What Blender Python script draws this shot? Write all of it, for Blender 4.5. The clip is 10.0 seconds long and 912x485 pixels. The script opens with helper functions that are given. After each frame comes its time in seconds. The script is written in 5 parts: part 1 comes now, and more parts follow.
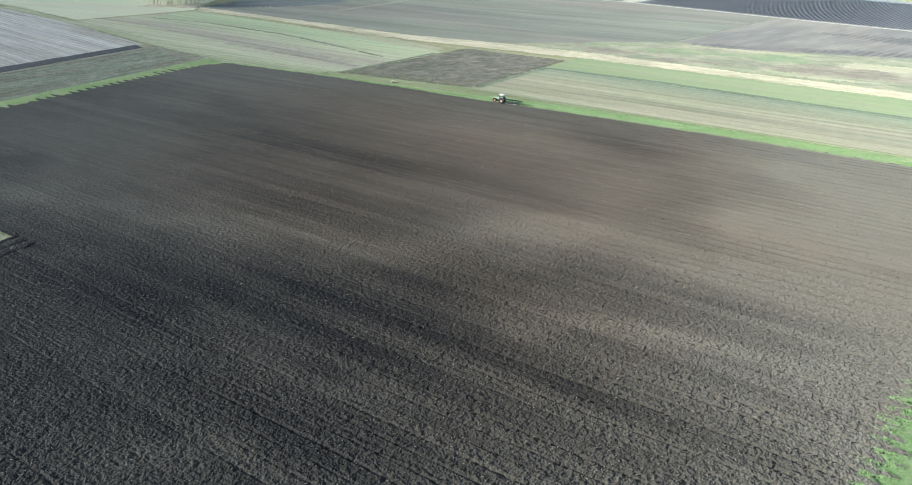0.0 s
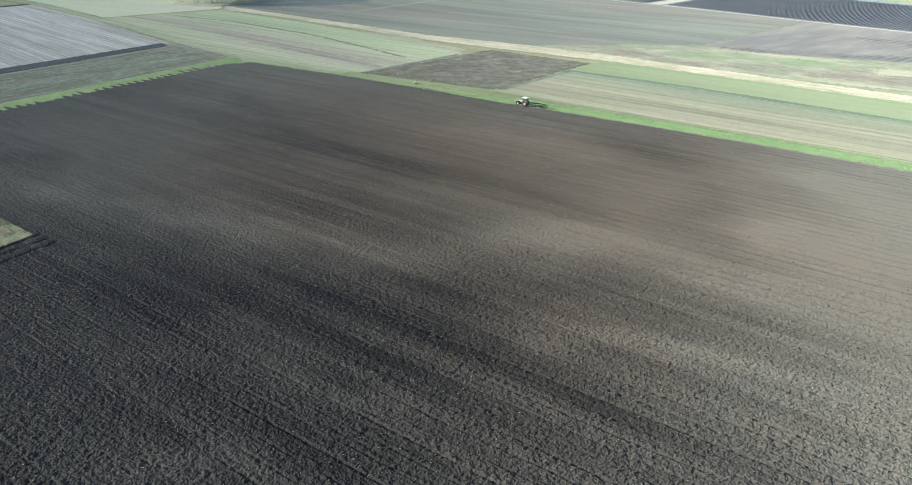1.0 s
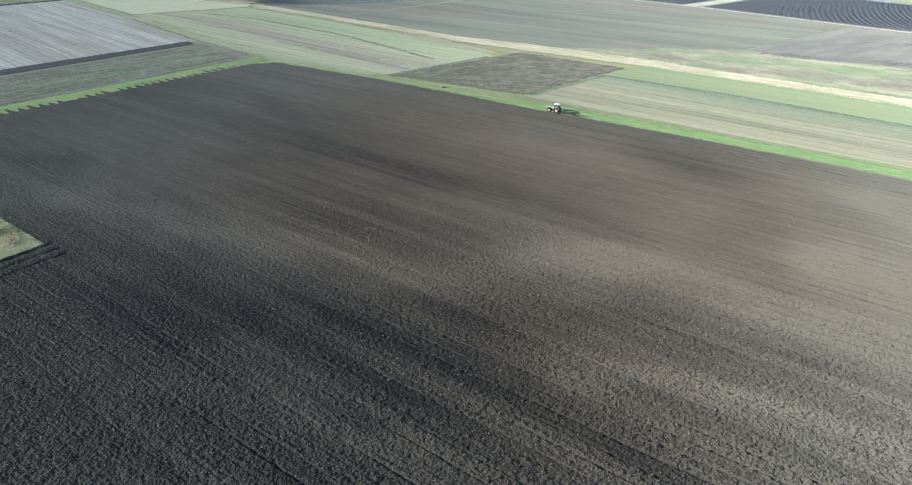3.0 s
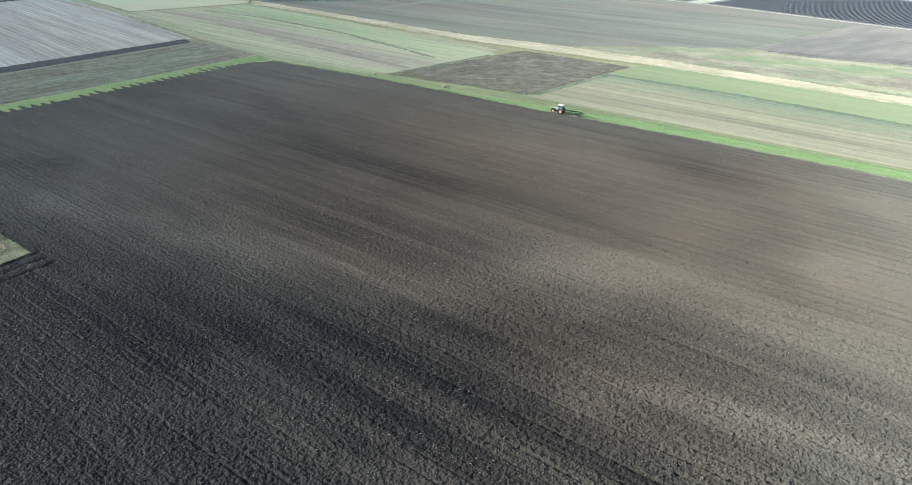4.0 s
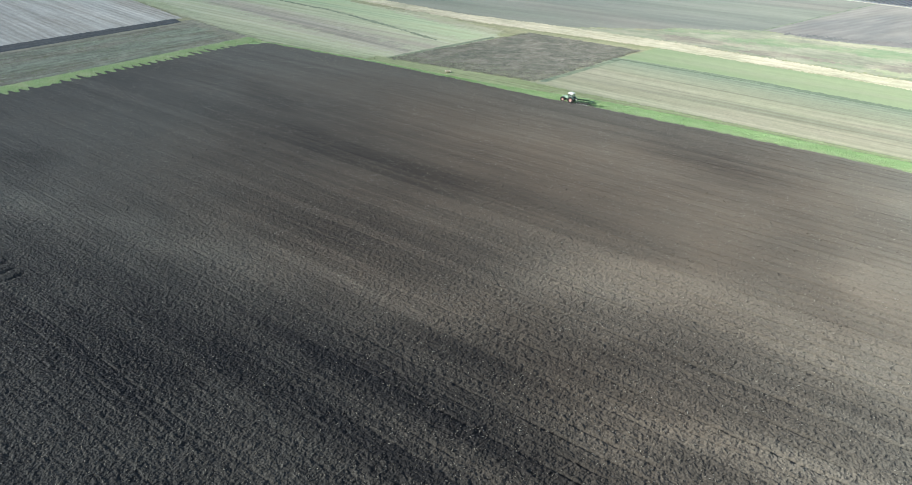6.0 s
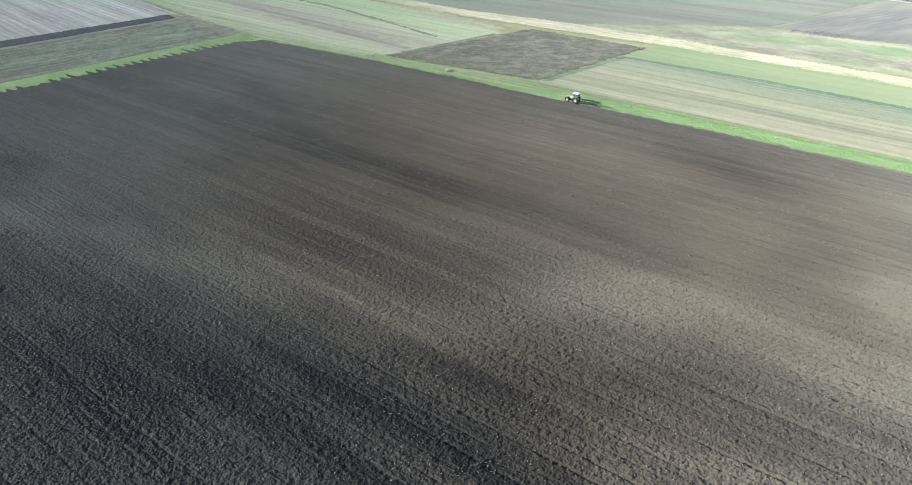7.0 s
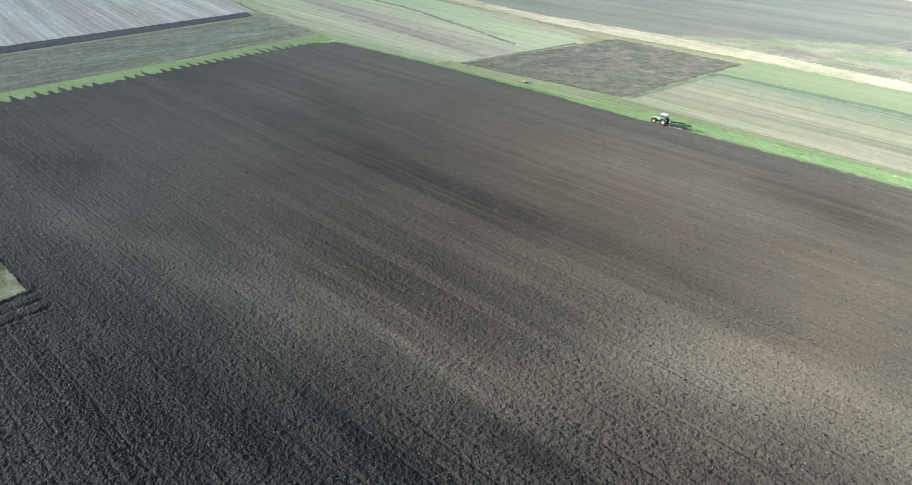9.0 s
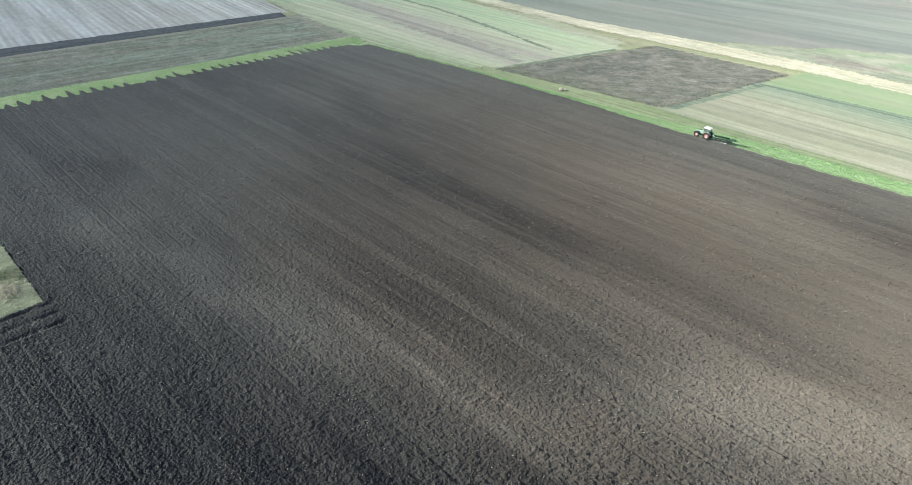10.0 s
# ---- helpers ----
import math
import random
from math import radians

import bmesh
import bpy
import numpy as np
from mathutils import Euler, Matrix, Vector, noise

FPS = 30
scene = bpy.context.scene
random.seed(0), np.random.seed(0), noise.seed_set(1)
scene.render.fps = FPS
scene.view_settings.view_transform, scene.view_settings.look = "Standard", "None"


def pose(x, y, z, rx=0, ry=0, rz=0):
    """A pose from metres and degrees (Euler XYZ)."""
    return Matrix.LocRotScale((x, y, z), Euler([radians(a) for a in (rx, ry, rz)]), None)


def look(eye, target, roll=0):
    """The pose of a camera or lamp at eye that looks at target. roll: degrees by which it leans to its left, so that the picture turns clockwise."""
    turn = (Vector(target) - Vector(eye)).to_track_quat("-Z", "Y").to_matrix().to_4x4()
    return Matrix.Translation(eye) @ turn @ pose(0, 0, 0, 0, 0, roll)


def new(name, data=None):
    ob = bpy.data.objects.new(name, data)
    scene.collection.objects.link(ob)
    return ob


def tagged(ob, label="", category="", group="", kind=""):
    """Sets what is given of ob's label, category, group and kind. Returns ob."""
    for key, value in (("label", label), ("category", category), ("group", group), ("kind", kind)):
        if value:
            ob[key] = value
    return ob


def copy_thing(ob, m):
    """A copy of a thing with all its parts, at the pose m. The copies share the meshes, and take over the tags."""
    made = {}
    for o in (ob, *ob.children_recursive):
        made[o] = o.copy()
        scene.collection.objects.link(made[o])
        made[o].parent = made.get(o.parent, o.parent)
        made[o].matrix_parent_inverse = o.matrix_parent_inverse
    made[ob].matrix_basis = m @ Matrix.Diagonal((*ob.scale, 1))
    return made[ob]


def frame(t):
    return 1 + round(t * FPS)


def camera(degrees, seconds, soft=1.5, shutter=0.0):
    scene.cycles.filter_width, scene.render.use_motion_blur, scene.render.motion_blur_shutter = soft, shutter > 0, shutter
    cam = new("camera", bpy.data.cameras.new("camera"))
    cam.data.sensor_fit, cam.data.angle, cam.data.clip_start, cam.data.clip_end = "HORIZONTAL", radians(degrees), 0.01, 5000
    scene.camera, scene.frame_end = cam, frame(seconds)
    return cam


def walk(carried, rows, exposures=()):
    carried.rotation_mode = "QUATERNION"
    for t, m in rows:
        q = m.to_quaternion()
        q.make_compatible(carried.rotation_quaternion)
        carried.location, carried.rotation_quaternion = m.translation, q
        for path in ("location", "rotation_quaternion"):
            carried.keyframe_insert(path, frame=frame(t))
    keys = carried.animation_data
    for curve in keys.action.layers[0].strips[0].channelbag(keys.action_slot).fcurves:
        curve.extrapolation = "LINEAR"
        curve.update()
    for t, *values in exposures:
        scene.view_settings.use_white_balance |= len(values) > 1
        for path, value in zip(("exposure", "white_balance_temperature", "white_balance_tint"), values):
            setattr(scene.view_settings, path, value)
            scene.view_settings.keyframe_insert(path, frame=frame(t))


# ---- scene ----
from mathutils import geometry

SIZE = 1.235   # the plan below is drawn in units of 1.235 m; all is brought to true size by it
cam = camera(71.4, 10.0, soft=0.95)
PATH = [
    (0, (-0.035, -0.051, 50.01), (-0.919, 1.486, 49.083), 1.3),
    (0.5, (-0.7, 0.681, 50.088), (-1.601, 2.207, 49.161), 1.4),
    (1, (-1.308, 1.801, 50.054), (-2.244, 3.306, 49.126), 1.5),
    (1.5, (-2.188, 3.091, 50.079), (-3.14, 4.585, 49.15), 1.5),
    (2, (-3.25, 4.469, 50.149), (-4.209, 5.958, 49.219), 1.6),
    (2.5, (-4.466, 5.943, 50.128), (-5.45, 7.415, 49.197), 1.7),
    (2.7, (-4.994, 6.583, 50.112), (-5.988, 8.048, 49.181), 1.7),
    (4, (-8.437, 10.913, 50.153), (-9.43, 12.369, 49.208), 1.8),
    (4.5, (-10.051, 12.671, 50.167), (-11.043, 14.127, 49.221), 1.9),
    (5, (-11.689, 14.462, 50.133), (-12.68, 15.919, 49.187), 2.0),
    (5.5, (-13.297, 16.281, 50.055), (-14.281, 17.73, 49.089), 2.0),
    (5.7, (-13.946, 17.029, 50.074), (-14.923, 18.47, 49.089), 2.1),
    (6.8, (-17.808, 21.161, 50.197), (-18.771, 22.586, 49.177), 2.1),
    (7, (-18.552, 21.883, 50.256), (-19.511, 23.31, 49.234), 2.2),
    (7.5, (-20.327, 23.8, 50.255), (-21.282, 25.228, 49.231), 2.3),
    (8, (-22.318, 25.617, 50.294), (-23.289, 27.033, 49.268), 2.5),
    (8.5, (-24.125, 27.633, 50.272), (-25.172, 28.992, 49.244), 2.6),
    (9, (-25.932, 29.685, 50.35), (-27.041, 30.991, 49.318), 2.6),
    (9.5, (-27.827, 31.697, 50.418), (-28.96, 32.98, 49.383), 2.7),
    (10, (-29.897, 33.41, 50.418), (-31.068, 34.656, 49.382), 2.8),
]
walk(cam, [(t, look(Vector(eye) * SIZE, Vector(target) * SIZE, roll)) for t, eye, target, roll in PATH], [(0, 0.73), (2.5, 0.74), (4, 0.76), (5.5, 0.75), (7, 0.89), (8.5, 0.92), (10, 0.98)])

# ---------------------------------------------------------------- light
SUN_EL, SUN_AZ = radians(23), math.atan2(-0.74, -0.67)   # azimuth from +y towards +x
world = bpy.data.worlds.new("sky")
scene.world = world
world.use_nodes = True
wn = world.node_tree
sky = wn.nodes.new("ShaderNodeTexSky")
sky.sky_type, sky.sun_disc = "NISHITA", False
sky.sun_elevation, sky.sun_rotation = SUN_EL, SUN_AZ
wn.links.new(sky.outputs[0], wn.nodes["Background"].inputs[0])
wn.nodes["Background"].inputs[1].default_value = 0.095
sun = new("sun", bpy.data.lights.new("sun", "SUN"))
sun.data.energy, sun.data.angle, sun.data.color = 5.0, radians(0.8), (0.945, 0.975, 0.93)
SUN_FROM = Vector((math.sin(SUN_AZ) * math.cos(SUN_EL), math.cos(SUN_AZ) * math.cos(SUN_EL), math.sin(SUN_EL)))
sun.matrix_world = look(SUN_FROM * 300, (0, 0, 0))


# ---------------------------------------------------------------- materials
def material(name, rough=0.9, metal=0.0):
    mat = bpy.data.materials.new(name)
    mat.use_nodes = True
    bsdf = mat.node_tree.nodes["Principled BSDF"]
    bsdf.inputs["Roughness"].default_value, bsdf.inputs["Metallic"].default_value = rough, metal
    bsdf.inputs["Specular IOR Level"].default_value = 0.2
    bsdf.inputs["Diffuse Roughness"].default_value = 1.0 if rough > 0.65 else 0.0
    return mat, mat.node_tree, bsdf


def node(tree, kind, **values):
    n = tree.nodes.new(kind)
    for key, value in values.items():
        if key == "operation":
            n.operation = value
        elif key == "blend":
            n.blend_type = value
        else:
            n.inputs[key].default_value = value
    return n


def noise_at(tree, vector, size, detail=4.0, rough=0.6):
    n = node(tree, "ShaderNodeTexNoise", Scale=size, Detail=detail, Roughness=rough)
    tree.links.new(vector, n.inputs["Vector"])
    return n.outputs["Fac"]


def spread(tree, fac, low, high):
    n = node(tree, "ShaderNodeMapRange")
    n.inputs["From Min"].default_value, n.inputs["From Max"].default_value = low, high
    tree.links.new(fac, n.inputs["Value"])
    return n.outputs["Result"]


def math2(tree, op, a, b):
    n = node(tree, "ShaderNodeMath", operation=op)
    for i, v in enumerate((a, b)):
        if isinstance(v, (int, float)):
            n.inputs[i].default_value = v
        else:
            tree.links.new(v, n.inputs[i])
    return n.outputs[0]


def blend(tree, fac, a, b, how="MIX"):
    n = tree.nodes.new("ShaderNodeMix")
    n.data_type, n.blend_type = "RGBA", how
    for socket, v in ((n.inputs[0], fac), (n.inputs[6], a), (n.inputs[7], b)):
        if isinstance(v, (int, float)):
            socket.default_value = v
        elif isinstance(v, tuple):
            socket.default_value = (*v, 1)
        else:
            tree.links.new(v, socket)
    return n.outputs[2]


def bump(tree, bsdf, height, strength, distance):
    n = node(tree, "ShaderNodeBump", Strength=strength, Distance=distance * SIZE)
    tree.links.new(height, n.inputs["Height"])
    tree.links.new(n.outputs[0], bsdf.inputs["Normal"])


def field_material(name, base, other, streak, angle, patch=0.03, across=0.5, along=0.012, row=0.0, row_depth=0.35, grain=0.25, lines=0.2, rough=0.95):
    """A field seen from the air: patches of two colours, streaks of a third along the working direction, drilled rows, grain."""
    mat, tree, bsdf = material(name, rough)
    place = tree.nodes.new("ShaderNodeTexCoord").outputs["Object"]
    turned = tree.nodes.new("ShaderNodeMapping")
    turned.inputs["Rotation"].default_value = (0, 0, -radians(angle))
    tree.links.new(place, turned.inputs["Vector"])
    drawn = tree.nodes.new("ShaderNodeMapping")
    drawn.inputs["Scale"].default_value = (along, across, 1)
    tree.links.new(turned.outputs[0], drawn.inputs["Vector"])
    wide = tree.nodes.new("ShaderNodeMapping")
    wide.inputs["Scale"].default_value = (along * 0.5, across * 0.18, 1)
    tree.links.new(turned.outputs[0], wide.inputs["Vector"])
    drift = tree.nodes.new("ShaderNodeMapping")
    drift.inputs["Scale"].default_value = (patch * 0.35, patch, patch)
    tree.links.new(turned.outputs[0], drift.inputs["Vector"])
    colour = blend(tree, spread(tree, noise_at(tree, drift.outputs[0], 1, 5, 0.62), 0.36, 0.64), base, other)
    colour = blend(tree, spread(tree, noise_at(tree, wide.outputs[0], 1, 3, 0.6), 0.44, 0.64), colour, streak)
    fine = noise_at(tree, drawn.outputs[0], 1, 4, 0.65)
    colour = blend(tree, math2(tree, "MULTIPLY", spread(tree, fine, 0.45, 0.62), 0.3), colour, streak)
    speck = noise_at(tree, place, 1.6, 6, 0.75)
    mottle = noise_at(tree, place, 0.33, 5, 0.7)
    shade = math2(tree, "ADD", math2(tree, "MULTIPLY", spread(tree, speck, 0.3, 0.7), grain * 1.6), 1 - grain * 0.8)
    shade = math2(tree, "MULTIPLY", shade, math2(tree, "ADD", math2(tree, "MULTIPLY", spread(tree, mottle, 0.3, 0.7), grain * 1.2), 1 - grain * 0.6))
    shade = math2(tree, "MULTIPLY", shade, math2(tree, "ADD", math2(tree, "MULTIPLY", spread(tree, fine, 0.36, 0.64), lines * 2), 1 - lines))
    height = speck
    if row:
        split = tree.nodes.new("ShaderNodeSeparateXYZ")
        tree.links.new(turned.outputs[0], split.inputs[0])
        wobble = math2(tree, "MULTIPLY", noise_at(tree, place, 0.08, 2), 2.0)
        wave = math2(tree, "SINE", math2(tree, "MULTIPLY", math2(tree, "ADD", split.outputs[1], wobble), 2 * math.pi / row), 0)
        patchy = math2(tree, "MULTIPLY", spread(tree, noise_at(tree, place, 0.025, 3), 0.38, 0.6), row_depth)
        wave = math2(tree, "MULTIPLY", wave, patchy)
        shade = math2(tree, "MULTIPLY", shade, math2(tree, "ADD", wave, 1.0))
        height = math2(tree, "ADD", height, wave)
    multiply = tree.nodes.new("ShaderNodeVectorMath")
    multiply.operation = "SCALE"
    tree.links.new(colour, multiply.inputs[0])
    tree.links.new(shade, multiply.inputs["Scale"])
    tree.links.new(multiply.outputs[0], bsdf.inputs["Base Color"])
    bump(tree, bsdf, height, 0.8, 0.25)
    return mat


def soil_material(name, wet, wet_warm, dry, dry_warm):
    """Turned earth: the mesh's tone carries the field's pale and dark zones with painted haze and backscatter; clods
    and stalks as grain.
    """
    mat, tree, bsdf = material(name, 0.9)
    bsdf.inputs["Diffuse Roughness"].default_value = 1.0
    place = tree.nodes.new("ShaderNodeTexCoord").outputs["Object"]
    att = tree.nodes.new("ShaderNodeAttribute")
    att.attribute_name = "dry_haze_tone"
    long = tree.nodes.new("ShaderNodeMapping")
    long.inputs["Scale"].default_value = (0.05, 0.9, 1)
    tree.links.new(place, long.inputs["Vector"])
    soft = math2(tree, "MULTIPLY", math2(tree, "SUBTRACT", noise_at(tree, long.outputs[0], 1, 4, 0.65), 0.5), 0.38)
    cloud = math2(tree, "MULTIPLY", math2(tree, "SUBTRACT", noise_at(tree, place, 0.09, 5, 0.6), 0.5), 0.22)
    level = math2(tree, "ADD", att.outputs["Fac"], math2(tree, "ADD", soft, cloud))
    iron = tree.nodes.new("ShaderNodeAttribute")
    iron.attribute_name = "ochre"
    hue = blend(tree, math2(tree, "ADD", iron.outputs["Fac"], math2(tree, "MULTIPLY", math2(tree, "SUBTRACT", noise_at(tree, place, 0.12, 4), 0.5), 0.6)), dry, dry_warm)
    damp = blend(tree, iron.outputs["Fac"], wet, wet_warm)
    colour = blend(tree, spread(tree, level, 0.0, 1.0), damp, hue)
    split = tree.nodes.new("ShaderNodeSeparateXYZ")
    tree.links.new(place, split.inputs[0])
    worn = tree.nodes.new("ShaderNodeMapRange")           # the clods are finer towards the far side of the field
    for key, value in (("From Min", 55.0), ("From Max", 115.0), ("To Min", 1.25), ("To Max", 0.24)):
        worn.inputs[key].default_value = value
    tree.links.new(math2(tree, "ADD", split.outputs[1], math2(tree, "MULTIPLY", math2(tree, "MAXIMUM", math2(tree, "SUBTRACT", -45.0, split.outputs[0]), 0.0), 0.35)), worn.inputs["Value"])
    clod = spread(tree, noise_at(tree, place, 4.0, 3, 0.6), 0.3, 0.7)
    shade = math2(tree, "ADD", math2(tree, "MULTIPLY", math2(tree, "SUBTRACT", clod, 0.5), math2(tree, "MULTIPLY", worn.outputs[0], 0.7)), 1.0)
    straw = spread(tree, noise_at(tree, place, 6.0, 3, 0.8), 0.70, 0.80)
    multiply = tree.nodes.new("ShaderNodeVectorMath")
    multiply.operation = "SCALE"
    tree.links.new(colour, multiply.inputs[0])
    tree.links.new(shade, multiply.inputs["Scale"])
    final = blend(tree, math2(tree, "MULTIPLY", straw, 0.4), multiply.outputs[0], (0.2, 0.17, 0.12))
    cool_cast = spread(tree, math2(tree, "MULTIPLY", split.outputs[0], -1.0), 105.0, 185.0)   # cool bluish cast of the light, painted into the soil towards the west
    tree.links.new(blend(tree, cool_cast, final, (0.95, 1.0, 1.06), "MULTIPLY"), bsdf.inputs["Base Color"])
    gloss = tree.nodes.new("ShaderNodeMapRange")          # damp earth shines a little, dry earth does not
    for key, value in (("From Min", 0.0), ("From Max", 0.7), ("To Min", 0.65), ("To Max", 0.95)):
        gloss.inputs[key].default_value = value
    tree.links.new(level, gloss.inputs["Value"])
    tree.links.new(gloss.outputs[0], bsdf.inputs["Roughness"])
    bsdf.inputs["Specular IOR Level"].default_value = 0.12
    relief = math2(tree, "ADD", math2(tree, "MULTIPLY", noise_at(tree, place, 3.8, 1.5, 0.5), 0.7), math2(tree, "MULTIPLY", noise_at(tree, place, 1.9, 1.5, 0.5), 1.4))
    bump(tree, bsdf, math2(tree, "MULTIPLY", relief, worn.outputs[0]), 1.0, 0.17)
    return mat


def leaf_material(name, a, b, c):
    """Blades and leaves: colour varies from blade to blade and from patch to patch."""
    mat, tree, bsdf = material(name, 0.7)
    geo = tree.nodes.new("ShaderNodeNewGeometry")
    place = tree.nodes.new("ShaderNodeTexCoord").outputs["Object"]
    colour = blend(tree, geo.outputs["Random Per Island"], a, b)
    colour = blend(tree, spread(tree, noise_at(tree, place, 0.25, 4), 0.45, 0.65), colour, c)
    tree.links.new(colour, bsdf.inputs["Base Color"])
    thin = tree.nodes.new("ShaderNodeBsdfTranslucent")
    tree.links.new(colour, thin.inputs[0])
    both = tree.nodes.new("ShaderNodeMixShader")
    both.inputs[0].default_value = 0.45
    tree.links.new(bsdf.outputs[0], both.inputs[1])
    tree.links.new(thin.outputs[0], both.inputs[2])
    tree.links.new(both.outputs[0], tree.nodes["Material Output"].inputs[0])
    return mat


def paint(name, colour, rough=0.45, metal=0.0, dirt=(0.10, 0.085, 0.065), amount=0.5, size=3.0):
    mat, tree, bsdf = material(name, rough, metal)
    place = tree.nodes.new("ShaderNodeTexCoord").outputs["Object"]
    fac = math2(tree, "MULTIPLY", spread(tree, noise_at(tree, place, size, 6, 0.7), 0.45, 0.75), amount)
    tree.links.new(blend(tree, fac, colour, dirt), bsdf.inputs["Base Color"])
    bump(tree, bsdf, noise_at(tree, place, 14, 3), 0.15, 0.02)
    return mat


SOIL = soil_material("ploughed_soil", (0.0155, 0.0165, 0.0192), (0.0185, 0.0165, 0.0158), (0.150, 0.145, 0.125), (0.167, 0.138, 0.108))
MEADOW = field_material("meadow", (0.22, 0.27, 0.13), (0.26, 0.27, 0.16), (0.30, 0.29, 0.19), 4, 0.02)
ISLAND = field_material("island_turf", (0.27, 0.31, 0.17), (0.32, 0.335, 0.2), (0.34, 0.34, 0.22), 80, 0.12, 0.6, 0.15, grain=0.35, lines=0.15)
GREEN = field_material("cover_crop", (0.223, 0.36, 0.148), (0.276, 0.403, 0.191), (0.318, 0.403, 0.212), 2, 0.08, 0.8, 0.05, grain=0.35)
STUBBLE = field_material("weedy_stubble", (0.160, 0.178, 0.134), (0.215, 0.207, 0.171), (0.193, 0.226, 0.176), 88, 0.05, 0.5, 0.04, grain=0.5, lines=0.22)
MAUVE = field_material("harrowed_field", (0.414, 0.420, 0.392), (0.347, 0.336, 0.302), (0.448, 0.459, 0.437), -6.6, 0.05, 0.3, 0.012, row=2.1, row_depth=0.16, grain=0.2, lines=0.16)
# its blue tint takes in the hazy cool cast over the western side
DARKSOIL = field_material("dark_soil", (0.062, 0.078, 0.09), (0.078, 0.092, 0.10), (0.09, 0.10, 0.106), 88, 0.06, 1.2, 0.05, grain=0.3)
STREAKED = field_material("sprouting_field", (0.411, 0.432, 0.301), (0.326, 0.376, 0.258), (0.333, 0.314, 0.258), 1.5, 0.03, 0.45, 0.007, grain=0.14, lines=0.2)
PALE = field_material("pale_winter_crop", (0.286, 0.292, 0.204), (0.3, 0.280, 0.213), (0.207, 0.215, 0.160), 0.5, 0.04, 0.5, 0.008, grain=0.16, lines=0.24)
LAWN = field_material("light_meadow", (0.215, 0.285, 0.157), (0.238, 0.294, 0.171), (0.248, 0.285, 0.185), 0, 0.02, 0.3, 0.01, grain=0.09, lines=0.06)
TAN = field_material("dry_reed_litter", (0.448, 0.414, 0.308), (0.375, 0.370, 0.263), (0.504, 0.465, 0.353), 2, 0.10, 0.4, 0.06, grain=0.28, lines=0.14)
PATCHY = field_material("patchy_fallow", (0.225, 0.228, 0.181), (0.202, 0.251, 0.163), (0.323, 0.326, 0.246), 5, 0.06, 0.4, 0.12, grain=0.16, lines=0.08)
GREY = field_material("grey_green_field", (0.213, 0.235, 0.194), (0.162, 0.177, 0.162), (0.218, 0.212, 0.188), 5, 0.012, 0.09, 0.008, grain=0.1, lines=0.12)
BROWN = field_material("bare_brown_field", (0.202, 0.195, 0.186), (0.166, 0.172, 0.172), (0.234, 0.228, 0.209), 70, 0.035, 0.18, 0.03, row=3.2, row_depth=0.09, grain=0.08, lines=0.07)
# blue-grey because distance haze is put into the soil colour
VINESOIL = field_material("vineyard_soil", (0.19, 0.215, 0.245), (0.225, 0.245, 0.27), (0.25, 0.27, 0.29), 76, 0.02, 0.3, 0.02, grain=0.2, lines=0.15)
TEAL_DARK = field_material("dark_furrow_grass", (0.13, 0.17, 0.125), (0.16, 0.20, 0.14), (0.20, 0.235, 0.165), 0, 0.05, 0.6, 0.02, grain=0.25)
MARGIN = field_material("pale_margin_grass", (0.325, 0.365, 0.24), (0.36, 0.38, 0.27), (0.29, 0.335, 0.215), 5, 0.04, 0.7, 0.015, grain=0.2, lines=0.2)
LANE = field_material("worn_grass", (0.218, 0.273, 0.142), (0.283, 0.305, 0.185), (0.185, 0.229, 0.12), 2, 0.05, 0.9, 0.02, grain=0.25)
LANE_PALE = field_material("worn_pale_ground", (0.24, 0.24, 0.19), (0.20, 0.21, 0.16), (0.28, 0.27, 0.22), 88, 0.05, 0.9, 0.02, grain=0.2)
RUT = field_material("rut_earth", (0.15, 0.17, 0.10), (0.19, 0.20, 0.13), (0.22, 0.23, 0.15), 2, 0.1, 0.9, 0.04, grain=0.3)
TAN_GREEN = field_material("dry_meadow", (0.35, 0.345, 0.25), (0.28, 0.32, 0.2), (0.38, 0.365, 0.275), 3, 0.06, 0.3, 0.03, grain=0.15, lines=0.1)
WEEDS_BROWN = field_material("dead_weeds", (0.2, 0.19, 0.16), (0.235, 0.22, 0.18), (0.31, 0.295, 0.23), 6, 0.14, 0.5, 0.12, grain=0.22, lines=0.1)
WEEDS_GREEN = field_material("fresh_weeds", (0.171, 0.256, 0.149), (0.225, 0.279, 0.177), (0.288, 0.307, 0.214), 6, 0.14, 0.5, 0.12, grain=0.18, lines=0.08)
# paler than light_meadow: distance haze is put into the green
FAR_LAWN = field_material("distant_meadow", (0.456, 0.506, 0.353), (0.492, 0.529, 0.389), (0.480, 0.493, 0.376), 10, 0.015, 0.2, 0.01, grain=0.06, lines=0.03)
DAMP_BROWN = field_material("damp_brown_soil", (0.119, 0.125, 0.129), (0.135, 0.139, 0.141), (0.176, 0.168, 0.162), 70, 0.05, 0.3, 0.04, row=3.2, row_depth=0.16, grain=0.1, lines=0.1)
SPROUT = field_material("young_crop", (0.340, 0.413, 0.265), (0.384, 0.431, 0.284), (0.301, 0.370, 0.246), 1.5, 0.04, 0.5, 0.01, grain=0.12, lines=0.14)
